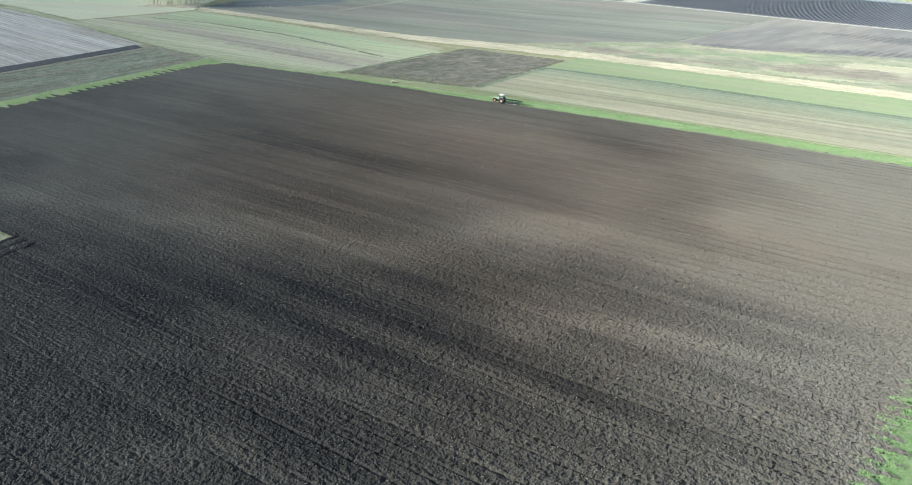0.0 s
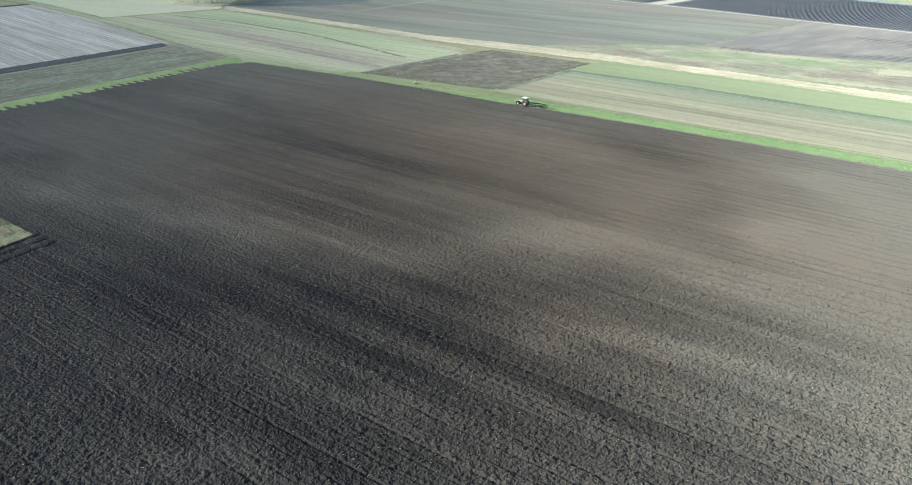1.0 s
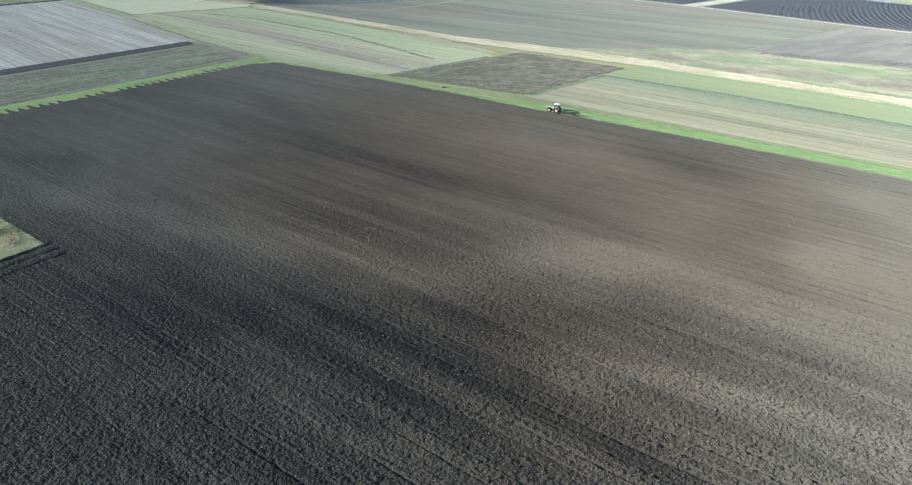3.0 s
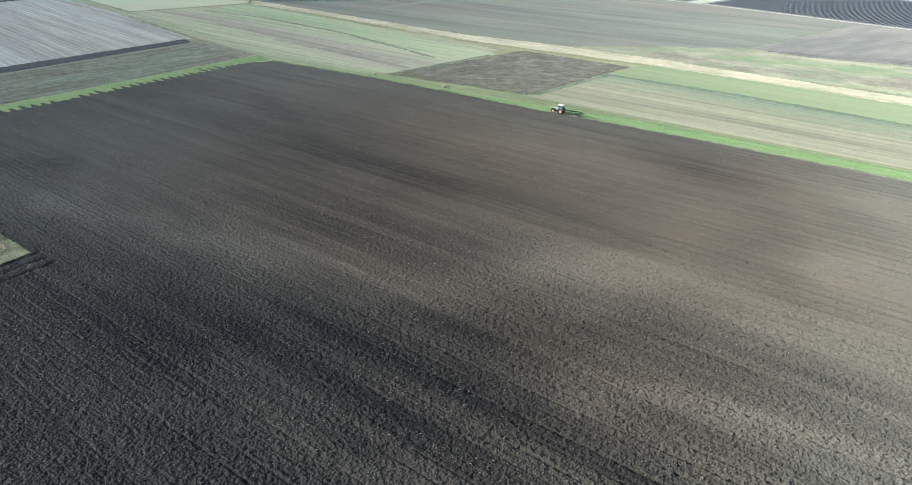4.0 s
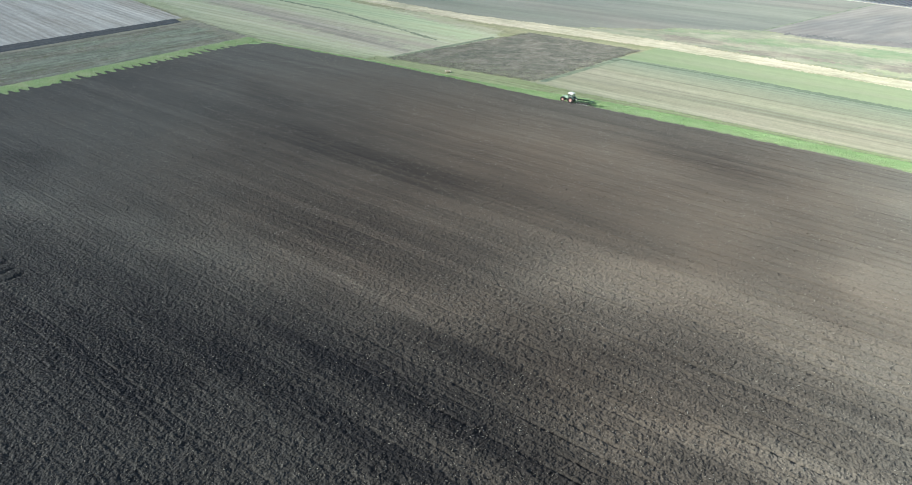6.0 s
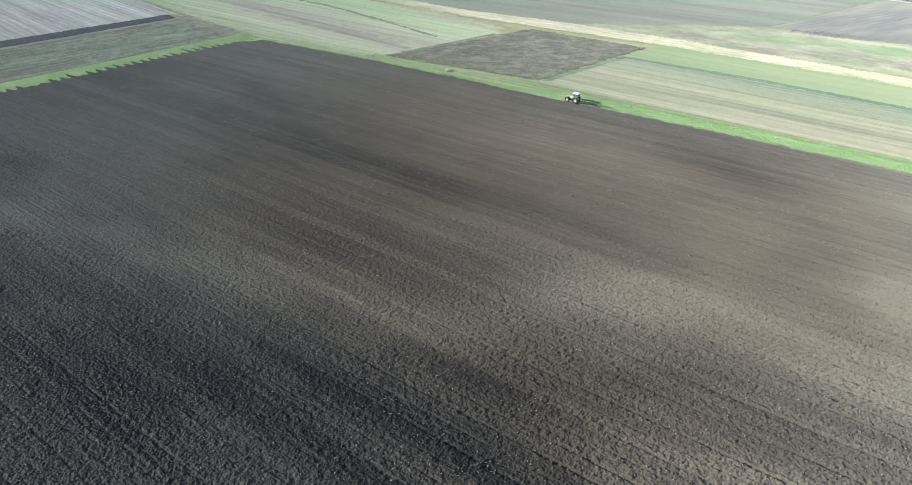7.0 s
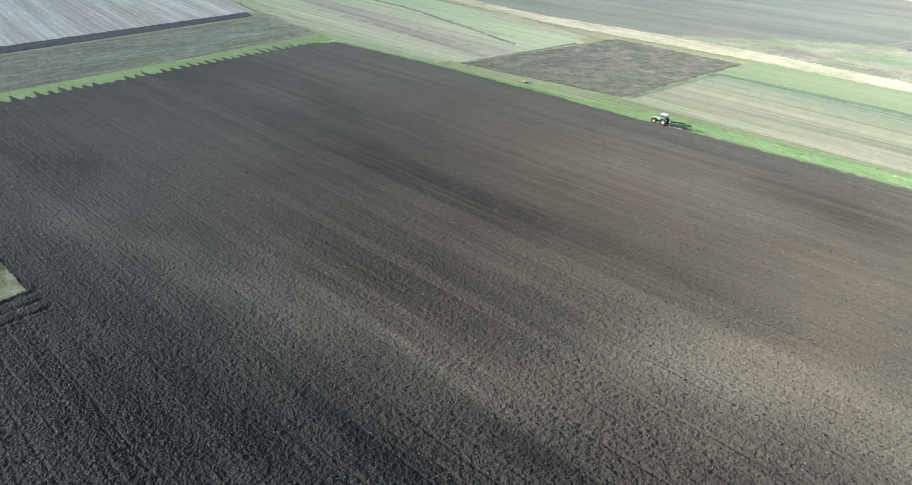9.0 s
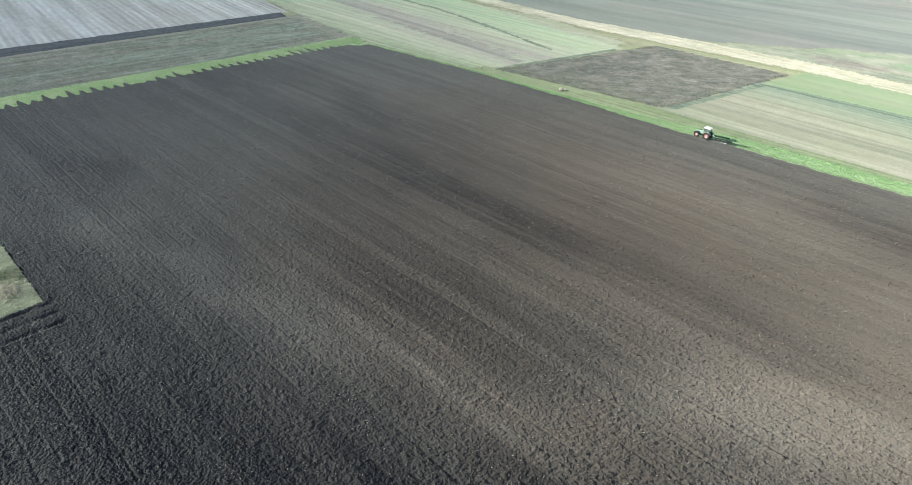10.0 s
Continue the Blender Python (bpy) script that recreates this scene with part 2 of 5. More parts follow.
DRYSOWN = field_material("dry_sowing", (0.343, 0.333, 0.270), (0.381, 0.376, 0.282), (0.291, 0.282, 0.239), -2, 0.04, 0.5, 0.008, grain=0.16, lines=0.24)
SHADOW_TEAL = field_material("shadowed_grey_field", (0.095, 0.125, 0.14), (0.12, 0.145, 0.15), (0.15, 0.165, 0.16), 60, 0.03, 0.3, 0.02, grain=0.15)
DIRT = field_material("dirt_track", (0.24, 0.23, 0.20), (0.19, 0.19, 0.16), (0.27, 0.25, 0.22), 80, 0.1, 1.0, 0.05, grain=0.25)
PALEROAD = field_material("pale_road", (0.415, 0.396, 0.327), (0.382, 0.361, 0.301), (0.439, 0.430, 0.370), 76, 0.1, 1.0, 0.05, grain=0.1)
CLODDY = field_material("rough_ploughland", (0.156, 0.154, 0.127), (0.122, 0.127, 0.104), (0.209, 0.198, 0.164), 40, 0.06, 0.8, 0.2, grain=0.6, lines=0.12)
BLADE_GREEN = leaf_material("fresh_leaves", (0.341, 0.506, 0.242), (0.473, 0.616, 0.352), (0.484, 0.594, 0.363))
BLADE_BRIGHT = leaf_material("brighter_leaves", (0.38, 0.56, 0.27), (0.50, 0.66, 0.38), (0.50, 0.62, 0.38))
# cover crop leaves with the western haze mixed into their green
BLADE_HAZED = leaf_material("hazed_leaves", (0.31, 0.44, 0.24), (0.42, 0.54, 0.33), (0.46, 0.53, 0.36))
BLADE_WHITE = leaf_material("bleached_reeds", (0.62, 0.59, 0.52), (0.70, 0.67, 0.60), (0.55, 0.52, 0.45))
BLADE_OLIVE = leaf_material("olive_weeds", (0.36, 0.40, 0.265), (0.44, 0.47, 0.32), (0.42, 0.43, 0.31))
BLADE_TAN = leaf_material("dry_reeds", (0.44, 0.40, 0.29), (0.52, 0.48, 0.36), (0.40, 0.375, 0.27))
BLADE_PALE = leaf_material("dry_grass", (0.40, 0.45, 0.31), (0.54, 0.54, 0.40), (0.44, 0.46, 0.33))
BLADE_DULL = leaf_material("dull_weeds", (0.15, 0.20, 0.12), (0.22, 0.26, 0.17), (0.24, 0.24, 0.18))
BARK = paint("bark", (0.56, 0.53, 0.48), 0.9, dirt=(0.32, 0.29, 0.26), amount=0.5)
# wood lifted and blued by the haze painted into it
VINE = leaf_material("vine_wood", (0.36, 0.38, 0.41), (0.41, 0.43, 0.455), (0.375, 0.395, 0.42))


# ---------------------------------------------------------------- mesh tools
def mesh_object(name, verts, faces, mat, parent=None, smooth=False):
    """verts (n, 3) and faces (m, k), as arrays."""
    verts, faces = np.asarray(verts, np.float32), np.asarray(faces, np.int32)
    me = bpy.data.meshes.new(name)
    m, k = faces.shape
    me.vertices.add(len(verts))
    me.vertices.foreach_set("co", verts.ravel())
    me.loops.add(m * k)
    me.loops.foreach_set("vertex_index", faces.ravel())
    me.polygons.add(m)
    me.polygons.foreach_set("loop_start", np.arange(0, m * k, k, dtype=np.int32))
    me.polygons.foreach_set("use_smooth", np.full(m, smooth))
    me.update(calc_edges=True)
    me.materials.append(mat)
    ob = new(name, me)
    ob.parent = parent
    return ob


def part(name, bm, mat, parent=None, label="", smooth=False):
    me = bpy.data.meshes.new(name)
    bm.to_mesh(me)
    bm.free()
    for p in me.polygons:
        p.use_smooth = smooth
    me.materials.append(mat)
    ob = new(name, me)
    ob.parent = parent
    return tagged(ob, label)


def interp(x, table):
    return np.interp(x, [a for a, b in table], [b for a, b in table])


def value_noise(x, y, size, seed):
    """Smooth noise from -1 to 1 on a lattice of that size."""
    rng = np.random.default_rng(seed)
    grid = rng.uniform(-1, 1, (512, 512))
    u, v = x / size, y / size
    i, j = np.floor(u).astype(int), np.floor(v).astype(int)
    f, g = u - i, v - j
    f, g = f * f * (3 - 2 * f), g * g * (3 - 2 * g)
    at = lambda a, b: grid[(i + a) % 512, (j + b) % 512]
    return (at(0, 0) * (1 - f) + at(1, 0) * f) * (1 - g) + (at(0, 1) * (1 - f) + at(1, 1) * f) * g


def patch(name, corners, z, mat, label, rough=0.5, step=1.5, seed=1, category="field"):
    """A piece of the ground: a polygon whose borders wander a little and fray."""
    rng = random.Random(seed)
    step = step if step > 100 else 0.3
    if sum(a[0] * b[1] - b[0] * a[1] for a, b in zip(corners, corners[1:] + corners[:1])) < 0:
        corners = corners[::-1]
    ring = []
    for (ax, ay), (bx, by) in zip(corners, corners[1:] + corners[:1]):
        length = math.hypot(bx - ax, by - ay)
        n = max(1, int(length / step))
        for k in range(n):
            f, off = k / n, 0.0
            if k:
                off = rough * (0.7 * noise.noise((f * n * step / 5.0, seed * 3.7, ax)) + 1.1 * rng.uniform(-1, 1))
            ring.append(Vector((ax + (bx - ax) * f + (by - ay) / length * off, ay + (by - ay) * f - (bx - ax) / length * off)))
    points, _, faces, *_ = geometry.delaunay_2d_cdt(ring, [], [list(range(len(ring)))], 1, 1e-4)
    bm = bmesh.new()
    verts = [bm.verts.new((p.x, p.y, z)) for p in points]
    for f in faces:
        face = bm.faces.new([verts[i] for i in f])
        face.normal_update()
        if face.normal.z < 0:
            face.normal_flip()
    return tagged(part(name, bm, mat), label, category, kind="structure")


def blades(name, x, y, z, height, width, mat, label, category, per=4, seed=3, lean=0.5):
    """Tufts: at each place a few tapering blades."""
    rng = np.random.default_rng(seed)
    n = len(x) * per
    x, y, z, height = (np.repeat(a, per) for a in (x, y, z, height))
    x, y = x + rng.normal(0, 0.10, n), y + rng.normal(0, 0.10, n)
    h = height * rng.uniform(0.55, 1.2, n)
    a, tilt = rng.uniform(0, 2 * np.pi, n), rng.uniform(0.1, 1, n) * lean
    d = rng.uniform(0, 2 * np.pi, n)
    w = width * rng.uniform(0.6, 1.3, n) / 2
    root = np.stack([x, y, z - 0.02], 1)
    side = np.stack([np.cos(a) * w, np.sin(a) * w, np.zeros(n)], 1)
    bend = np.stack([np.cos(d) * np.sin(tilt) * h, np.sin(d) * np.sin(tilt) * h, np.cos(tilt) * h], 1)
    verts = np.stack([root - side, root + side, root + side * 0.5 + bend, root - side * 0.6 + bend * 0.92], 1).reshape(-1, 3)
    faces = np.arange(n * 4).reshape(n, 4)
    return tagged(mesh_object(name, verts, faces, mat), label, category, kind="stuff")


# ---------------------------------------------------------------- the lie of the land
NORTH = [(-200, 154.5), (-188, 157.2), (-150, 161.9), (-114, 164.3), (-100, 164.6), (-86, 165.3), (-79, 166.5), (-57, 167.5), (-38, 168.8), (-19, 169.7), (1, 170.4), (40, 171.5), (120, 173)]
EAST = [(0, -3), (58.8, 11.4), (71, 14.0), (87, 18.2), (125, 29), (180, 44)]

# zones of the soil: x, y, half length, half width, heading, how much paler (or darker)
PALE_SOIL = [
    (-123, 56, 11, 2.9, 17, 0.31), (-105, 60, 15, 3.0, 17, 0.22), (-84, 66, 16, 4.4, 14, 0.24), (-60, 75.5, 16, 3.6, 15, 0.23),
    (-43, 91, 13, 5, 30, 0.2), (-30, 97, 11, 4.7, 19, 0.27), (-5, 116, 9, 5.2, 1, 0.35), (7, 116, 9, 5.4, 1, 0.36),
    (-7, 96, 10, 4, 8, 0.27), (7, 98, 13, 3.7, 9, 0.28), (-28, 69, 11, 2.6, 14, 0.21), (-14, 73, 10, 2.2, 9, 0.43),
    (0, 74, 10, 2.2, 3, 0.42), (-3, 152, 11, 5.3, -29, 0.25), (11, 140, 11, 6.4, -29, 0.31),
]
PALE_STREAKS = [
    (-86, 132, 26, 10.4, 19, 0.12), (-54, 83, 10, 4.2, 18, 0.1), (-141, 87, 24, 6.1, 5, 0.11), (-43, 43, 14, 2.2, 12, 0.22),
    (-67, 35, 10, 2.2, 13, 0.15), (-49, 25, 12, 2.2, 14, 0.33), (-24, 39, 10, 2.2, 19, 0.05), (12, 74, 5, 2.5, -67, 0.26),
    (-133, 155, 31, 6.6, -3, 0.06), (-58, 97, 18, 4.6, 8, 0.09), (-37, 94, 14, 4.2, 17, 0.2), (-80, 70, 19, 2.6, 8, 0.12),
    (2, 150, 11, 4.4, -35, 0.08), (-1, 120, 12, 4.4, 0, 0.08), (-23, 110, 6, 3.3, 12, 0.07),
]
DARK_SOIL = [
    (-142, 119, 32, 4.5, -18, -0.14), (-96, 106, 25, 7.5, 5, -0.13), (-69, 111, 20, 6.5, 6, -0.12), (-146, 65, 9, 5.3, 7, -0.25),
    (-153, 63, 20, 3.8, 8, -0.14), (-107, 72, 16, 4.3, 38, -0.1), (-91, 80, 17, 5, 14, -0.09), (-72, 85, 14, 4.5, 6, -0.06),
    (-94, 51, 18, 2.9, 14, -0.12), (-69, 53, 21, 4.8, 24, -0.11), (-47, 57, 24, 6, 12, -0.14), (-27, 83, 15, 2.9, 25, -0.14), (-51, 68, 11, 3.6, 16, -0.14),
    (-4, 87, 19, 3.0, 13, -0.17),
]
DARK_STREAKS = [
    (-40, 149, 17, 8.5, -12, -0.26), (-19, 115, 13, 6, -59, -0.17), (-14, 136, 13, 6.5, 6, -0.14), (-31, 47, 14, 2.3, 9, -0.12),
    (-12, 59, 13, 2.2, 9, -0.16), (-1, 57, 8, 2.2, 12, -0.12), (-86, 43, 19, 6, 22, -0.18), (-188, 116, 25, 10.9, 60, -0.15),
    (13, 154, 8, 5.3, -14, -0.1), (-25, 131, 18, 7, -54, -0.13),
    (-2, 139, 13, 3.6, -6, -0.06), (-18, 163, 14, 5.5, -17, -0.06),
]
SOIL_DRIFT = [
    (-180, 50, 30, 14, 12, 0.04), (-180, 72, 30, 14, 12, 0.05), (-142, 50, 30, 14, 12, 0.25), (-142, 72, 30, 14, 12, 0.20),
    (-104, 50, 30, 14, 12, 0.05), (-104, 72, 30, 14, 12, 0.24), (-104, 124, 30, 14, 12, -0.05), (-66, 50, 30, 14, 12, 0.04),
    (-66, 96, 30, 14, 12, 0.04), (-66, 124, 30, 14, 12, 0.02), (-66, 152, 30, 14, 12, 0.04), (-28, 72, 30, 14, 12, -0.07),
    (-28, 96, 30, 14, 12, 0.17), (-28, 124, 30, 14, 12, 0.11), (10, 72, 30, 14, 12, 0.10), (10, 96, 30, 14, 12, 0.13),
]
# iron-rich, browner ground: x, y, radius along and across, how much
OCHRE_SOIL = [(-60, 112, 60, 36, 0.95), (8, 112, 22, 9, 0.15), (-30, 100, 16, 8, 0.05), (-95, 85, 30, 18, 0.35), (-28, 150, 40, 18, 0.35), (-60, 74, 40, 9, 0.35), (-110, 140, 45, 20, 0.35), (-28, 58, 34, 24, 0.5)]


def dry_haze_tone(x, y):
    # haze far off and westward, backscatter eastward: painted in as paler soil
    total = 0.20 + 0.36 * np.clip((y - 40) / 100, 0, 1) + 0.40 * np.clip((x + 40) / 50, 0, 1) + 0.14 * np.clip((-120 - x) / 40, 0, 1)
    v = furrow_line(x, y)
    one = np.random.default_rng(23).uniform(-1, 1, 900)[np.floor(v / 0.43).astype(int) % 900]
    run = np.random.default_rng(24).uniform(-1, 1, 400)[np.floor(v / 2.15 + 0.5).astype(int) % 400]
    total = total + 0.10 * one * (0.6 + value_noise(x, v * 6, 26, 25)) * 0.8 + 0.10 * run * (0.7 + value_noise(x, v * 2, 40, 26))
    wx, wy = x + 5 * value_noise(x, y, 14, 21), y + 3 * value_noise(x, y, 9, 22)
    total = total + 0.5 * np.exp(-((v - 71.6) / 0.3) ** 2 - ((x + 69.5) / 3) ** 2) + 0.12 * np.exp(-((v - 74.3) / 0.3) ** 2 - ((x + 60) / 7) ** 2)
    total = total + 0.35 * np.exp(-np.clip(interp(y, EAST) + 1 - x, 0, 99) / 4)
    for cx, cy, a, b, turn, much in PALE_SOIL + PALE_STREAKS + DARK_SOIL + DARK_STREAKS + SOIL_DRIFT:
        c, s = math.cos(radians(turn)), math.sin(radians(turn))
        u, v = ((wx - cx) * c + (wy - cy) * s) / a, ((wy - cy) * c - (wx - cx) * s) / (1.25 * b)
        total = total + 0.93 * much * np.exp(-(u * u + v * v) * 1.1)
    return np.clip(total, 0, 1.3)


def ochre(x, y):
    total = 0.12 * value_noise(x, y, 25, 27)
    for cx, cy, a, b, much in OCHRE_SOIL:
        total = total + much * np.exp(-((x - cx) / a) ** 2 - ((y - cy) / b) ** 2)
    return np.clip(total, 0, 1)


def shade_soil(ob, x, y, dry):
    """Give a mesh of earth its tone, painted haze included, and its share of ochre, point by point."""
    for name, values in (("dry_haze_tone", dry), ("ochre", ochre(x, y))):
        ob.data.attributes.new(name, "FLOAT", "POINT").data.foreach_set("value", values.astype(np.float32))


def teeth(s, period, length, seed):
    """How far each turn of the plough ran on into the grass, along a headland."""
    rng = np.random.default_rng(seed)
    run = rng.uniform(0.15, 1.0, 400) * length
    k = np.floor(s / period).astype(int)
    f = s / period - k
    return run[k % 400] * np.clip(1.3 - np.abs(f - 0.5) * 3.4, 0, 1)


def soil_limits(y):
    west = -190.2 - teeth(y + 300 + 0.5 * value_noise(y, y * 0, 5, 18), 2.5, 5.0, 5)
    east = interp(y, EAST) + 0.4 + teeth(y + 300, 2.15, 3.0, 6)
    return west, east


def furrow_line(x, y):
    """Distance across the furrows, which bend a little with the north edge."""
    return y - 0.7 * (interp(x, NORTH) - 168) * np.clip((y - 50) / 110, 0, 1) + 0.16 * value_noise(x, y, 9, 31) + 0.4 * value_noise(x, y, 60, 30)


def lumps(x, y, size, seed, turn):
    """Lumpy earth: smooth noise on a lattice that lies aslant."""
    c, s = math.cos(radians(turn)), math.sin(radians(turn))
    return value_noise(x * c + y * s, y * c - x * s, size, seed)


def soil_height(x, y):
    """Furrow slices along the field, the open line between passes, clods."""
    v = furrow_line(x, y)
    k = np.floor(v / 2.15)
    f = v / 2.15 - k
    depth = np.random.default_rng(7).uniform(0.25, 1.0, 400)[k.astype(int) % 400]
    gap = np.exp(-((f - 0.5) / 0.07) ** 2) * np.clip(0.75 + 0.9 * lumps(x, y, 5, 32, 12), 0.05, 1)
    slices = np.cos(2 * np.pi * v / 0.43 + 1.5 * lumps(x, y, 1.3, 33, 20))
    each = np.random.default_rng(17).uniform(-1, 1, 900)[np.floor(v / 0.43).astype(int) % 900]
    side = np.clip(0.7 + (x + 32) / 50, 0.2, 1.45)
    crest = np.exp(-((f - 0.66) / 0.09) ** 2) + 0.7 * np.exp(-((f - 0.35) / 0.08) ** 2)
    h = 0.30 - 0.46 * np.clip(1.3 - (y - 55) / 85, 0.4, 1) * side * depth * gap + 0.08 * np.clip(1 + (x + 50) / 70, 0.5, 1.4) * depth * crest * np.clip(1.3 - (y - 45) / 100, 0.5, 1) * (0.7 + 0.6 * lumps(x, y, 2.0, 40, 33))
    h = h + 0.008 * slices + 0.036 * np.clip(1.3 - (y - 45) / 100, 0.45, 1) * np.clip(1 + (x + 50) / 70, 0.45, 1.5) * each * (0.6 + 0.6 * value_noise(x, v, 9, 36))
    rough = np.clip(1.1 - (y - 45) / 80, 0.22, 1) * np.clip(1 + (x + 50) / 110, 0.5, 1.0) * np.clip(1 + 0.4 * lumps(x, v * 2, 4, 37, 8), 0.5, 1.5)
    broken = 0.05 * lumps(x, y * 1.3, 0.85, 34, 24) + 0.05 * np.abs(lumps(x, y * 1.2, 0.6, 38, 51)) - 0.09 * np.abs(lumps(x, y * 1.2, 0.5, 42, 13)) + 0.085 * lumps(x, y * 1.25, 0.42, 39, 77) + 0.05 * lumps(x, y, 0.25, 35, 37)
    h = h + rough * (1 - 0.5 * gap) * (0.75 + 0.5 * crest) * broken
    # furrows drawn across the end of the grass island
    cross = (x > -111.5) & (x < -104.4) & (y < 45.2)
    grooves = np.exp(-((x + 110.1) / 0.45) ** 2) + 0.8 * np.exp(-((x + 107.8) / 0.4) ** 2) + np.exp(-((x + 105.3) / 0.4) ** 2)
    h = np.where(cross, 0.38 + 0.45 * (h - 0.33) - 0.36 * grooves * (0.8 + 0.3 * lumps(x, y, 1.5, 41, 10)), h)
    return np.maximum(h, 0.03)


# ---------------------------------------------------------------- ground and fields
ground = tagged(patch("ground", [(-2600, -2600), (2600, -2600), (2600, 2600), (-2600, 2600)], -0.10, MEADOW, "flat open farmland with pale dry meadow grass", 0, 4000, category="ground"), kind="structure")

base = patch("soil_base", [(-189, -60), (-8, -60), (10, 56), (14, 80), (30, 128), (42, 171), (1, 169), (-57, 166.5), (-114, 163.5), (-180, 154)], -0.03, SOIL, "dark soil beneath the ploughed field", 0.2)
spots = np.array([v.co for v in base.data.vertices])
shade_soil(base, spots[:, 0], spots[:, 1], dry_haze_tone(spots[:, 0], spots[:, 1]))
patch("weedy_stubble_field", [(-235, -60), (-196, -60), (-196, 160), (-236, 163.5)], -0.04, STUBBLE, "dull green-grey weedy stubble field", 0.4, seed=2)
patch("harrowed_field", [(-386, -60), (-242.3, -60), (-240.8, 163), (-320, 177), (-386, 184)], -0.05, MAUVE, "pale grey harrowed field with faint drill rows", 0.5, seed=3)
patch("sprouting_field", [(-316, 181), (-244, 168), (-196, 163), (-150, 167), (-143, 172), (-135, 220), (-150, 230), (-300, 238)], -0.04, STREAKED, "green field with long dry streaks", 1.2, seed=4)
patch("light_green_strip", [(-301, 231), (-273, 235), (-234, 233), (-202, 230), (-187, 228), (-160, 222), (-139, 216), (-142, 208), (-177, 209), (-213, 215.5), (-263, 217), (-299, 211)], -0.034, SPROUT, "light green strip of young crop before the reeds", 2.5, seed=44)
patch("drill_gap", [(-299, 209.5), (-263, 215.5), (-213, 214), (-177, 207.4), (-149, 200.5), (-149, 199.2), (-177, 205.6), (-213, 212.2), (-263, 213.7), (-299, 208)], -0.031, TEAL_DARK, "dark gap between two sowings of young crop", 0.7, seed=45)
patch("dry_sowing", [(-290, 196), (-250, 199), (-200, 196), (-160, 188), (-146, 181), (-146, 174), (-170, 176), (-210, 182), (-260, 190)], -0.033, DRYSOWN, "brownish thin sowing with dry streaks", 4.5, seed=46)
# the copse's shadow on the grey field, painted as a dark patch
patch("copse_shadow", [(-306, 251), (-298, 250), (-272, 284), (-262, 318), (-290, 330), (-310, 280)], -0.05, SHADOW_TEAL, "shadow of the bare trees painted on the far field", 3.5, seed=47)
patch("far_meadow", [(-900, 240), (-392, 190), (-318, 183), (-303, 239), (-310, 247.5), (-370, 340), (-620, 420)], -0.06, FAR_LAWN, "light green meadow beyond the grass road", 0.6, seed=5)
patch("pale_winter_crop", [(-101, 176.5), (-84, 175.5), (-57, 176.8), (1, 178.4), (200, 182), (200, 211), (-92, 211)], -0.04, PALE, "pale tan-green winter crop with drill streaks", 1.3, 1.2, seed=6)
LOW, TOP = [(-93, 203), (200, 201)], [(-91, 219.8), (-50, 221.2), (0, 220.2), (200, 216.7)]
for k in range(7):                                       # the crop gets damper and bluer towards its far edge
    f = (k + 0.5) / 7
    tint = [tuple(a + (b - a) * f ** 1.3 for a, b in zip(p, q)) for p, q in (((0.286, 0.292, 0.204), (0.165, 0.215, 0.16)), ((0.28, 0.285, 0.205), (0.19, 0.235, 0.175)), ((0.225, 0.235, 0.17), (0.175, 0.215, 0.155)))]
    damp = field_material("damp_winter_crop", *tint, 0, 0.03, 0.5, 0.008, grain=0.16, lines=0.2)
    line = [(px, py + (float(interp(px, TOP)) - py) * k / 7) for px, py in LOW]
    patch("damp_crop_band", line + TOP[::-1], -0.037 + 0.0015 * k, damp, "winter crop turning bluish and damp", 0.55, seed=60 + k)
patch("crop_edge_furrow", [(-90, 217.8), (-50, 219.3), (0, 218.2), (200, 214.5), (200, 217.5), (0, 221.0), (-50, 222.3), (-89, 220.6)], -0.025, TEAL_DARK, "dark green edge furrow of the winter crop", 0.5, 0.7, seed=28)
patch("light_meadow_strip", [(-90.5, 219), (-50, 220), (200, 216), (200, 244.5), (-86, 243.5)], -0.035, LAWN, "light green mown meadow strip", 0.7, seed=8)
patch("ditch_bank", [(-300, 238.5), (-240, 239), (-162, 235.5), (-127, 239), (-86, 243), (-31, 244), (200, 244), (200, 255), (-31, 254.5), (-90, 255.5), (-128, 252), (-169, 246), (-250, 247.5), (-310, 248)], -0.02, TAN, "straw-coloured strip of dry reeds along a ditch", 0.9, 1.2, seed=9)
patch("patchy_fallow", [(-128, 250), (-90, 255), (200, 256), (200, 380), (27, 325), (-8, 312), (-40, 302), (-66, 302), (-96, 274)], -0.045, PATCHY, "fallow land patched with brown weeds, green and straw", 2.0, seed=10)
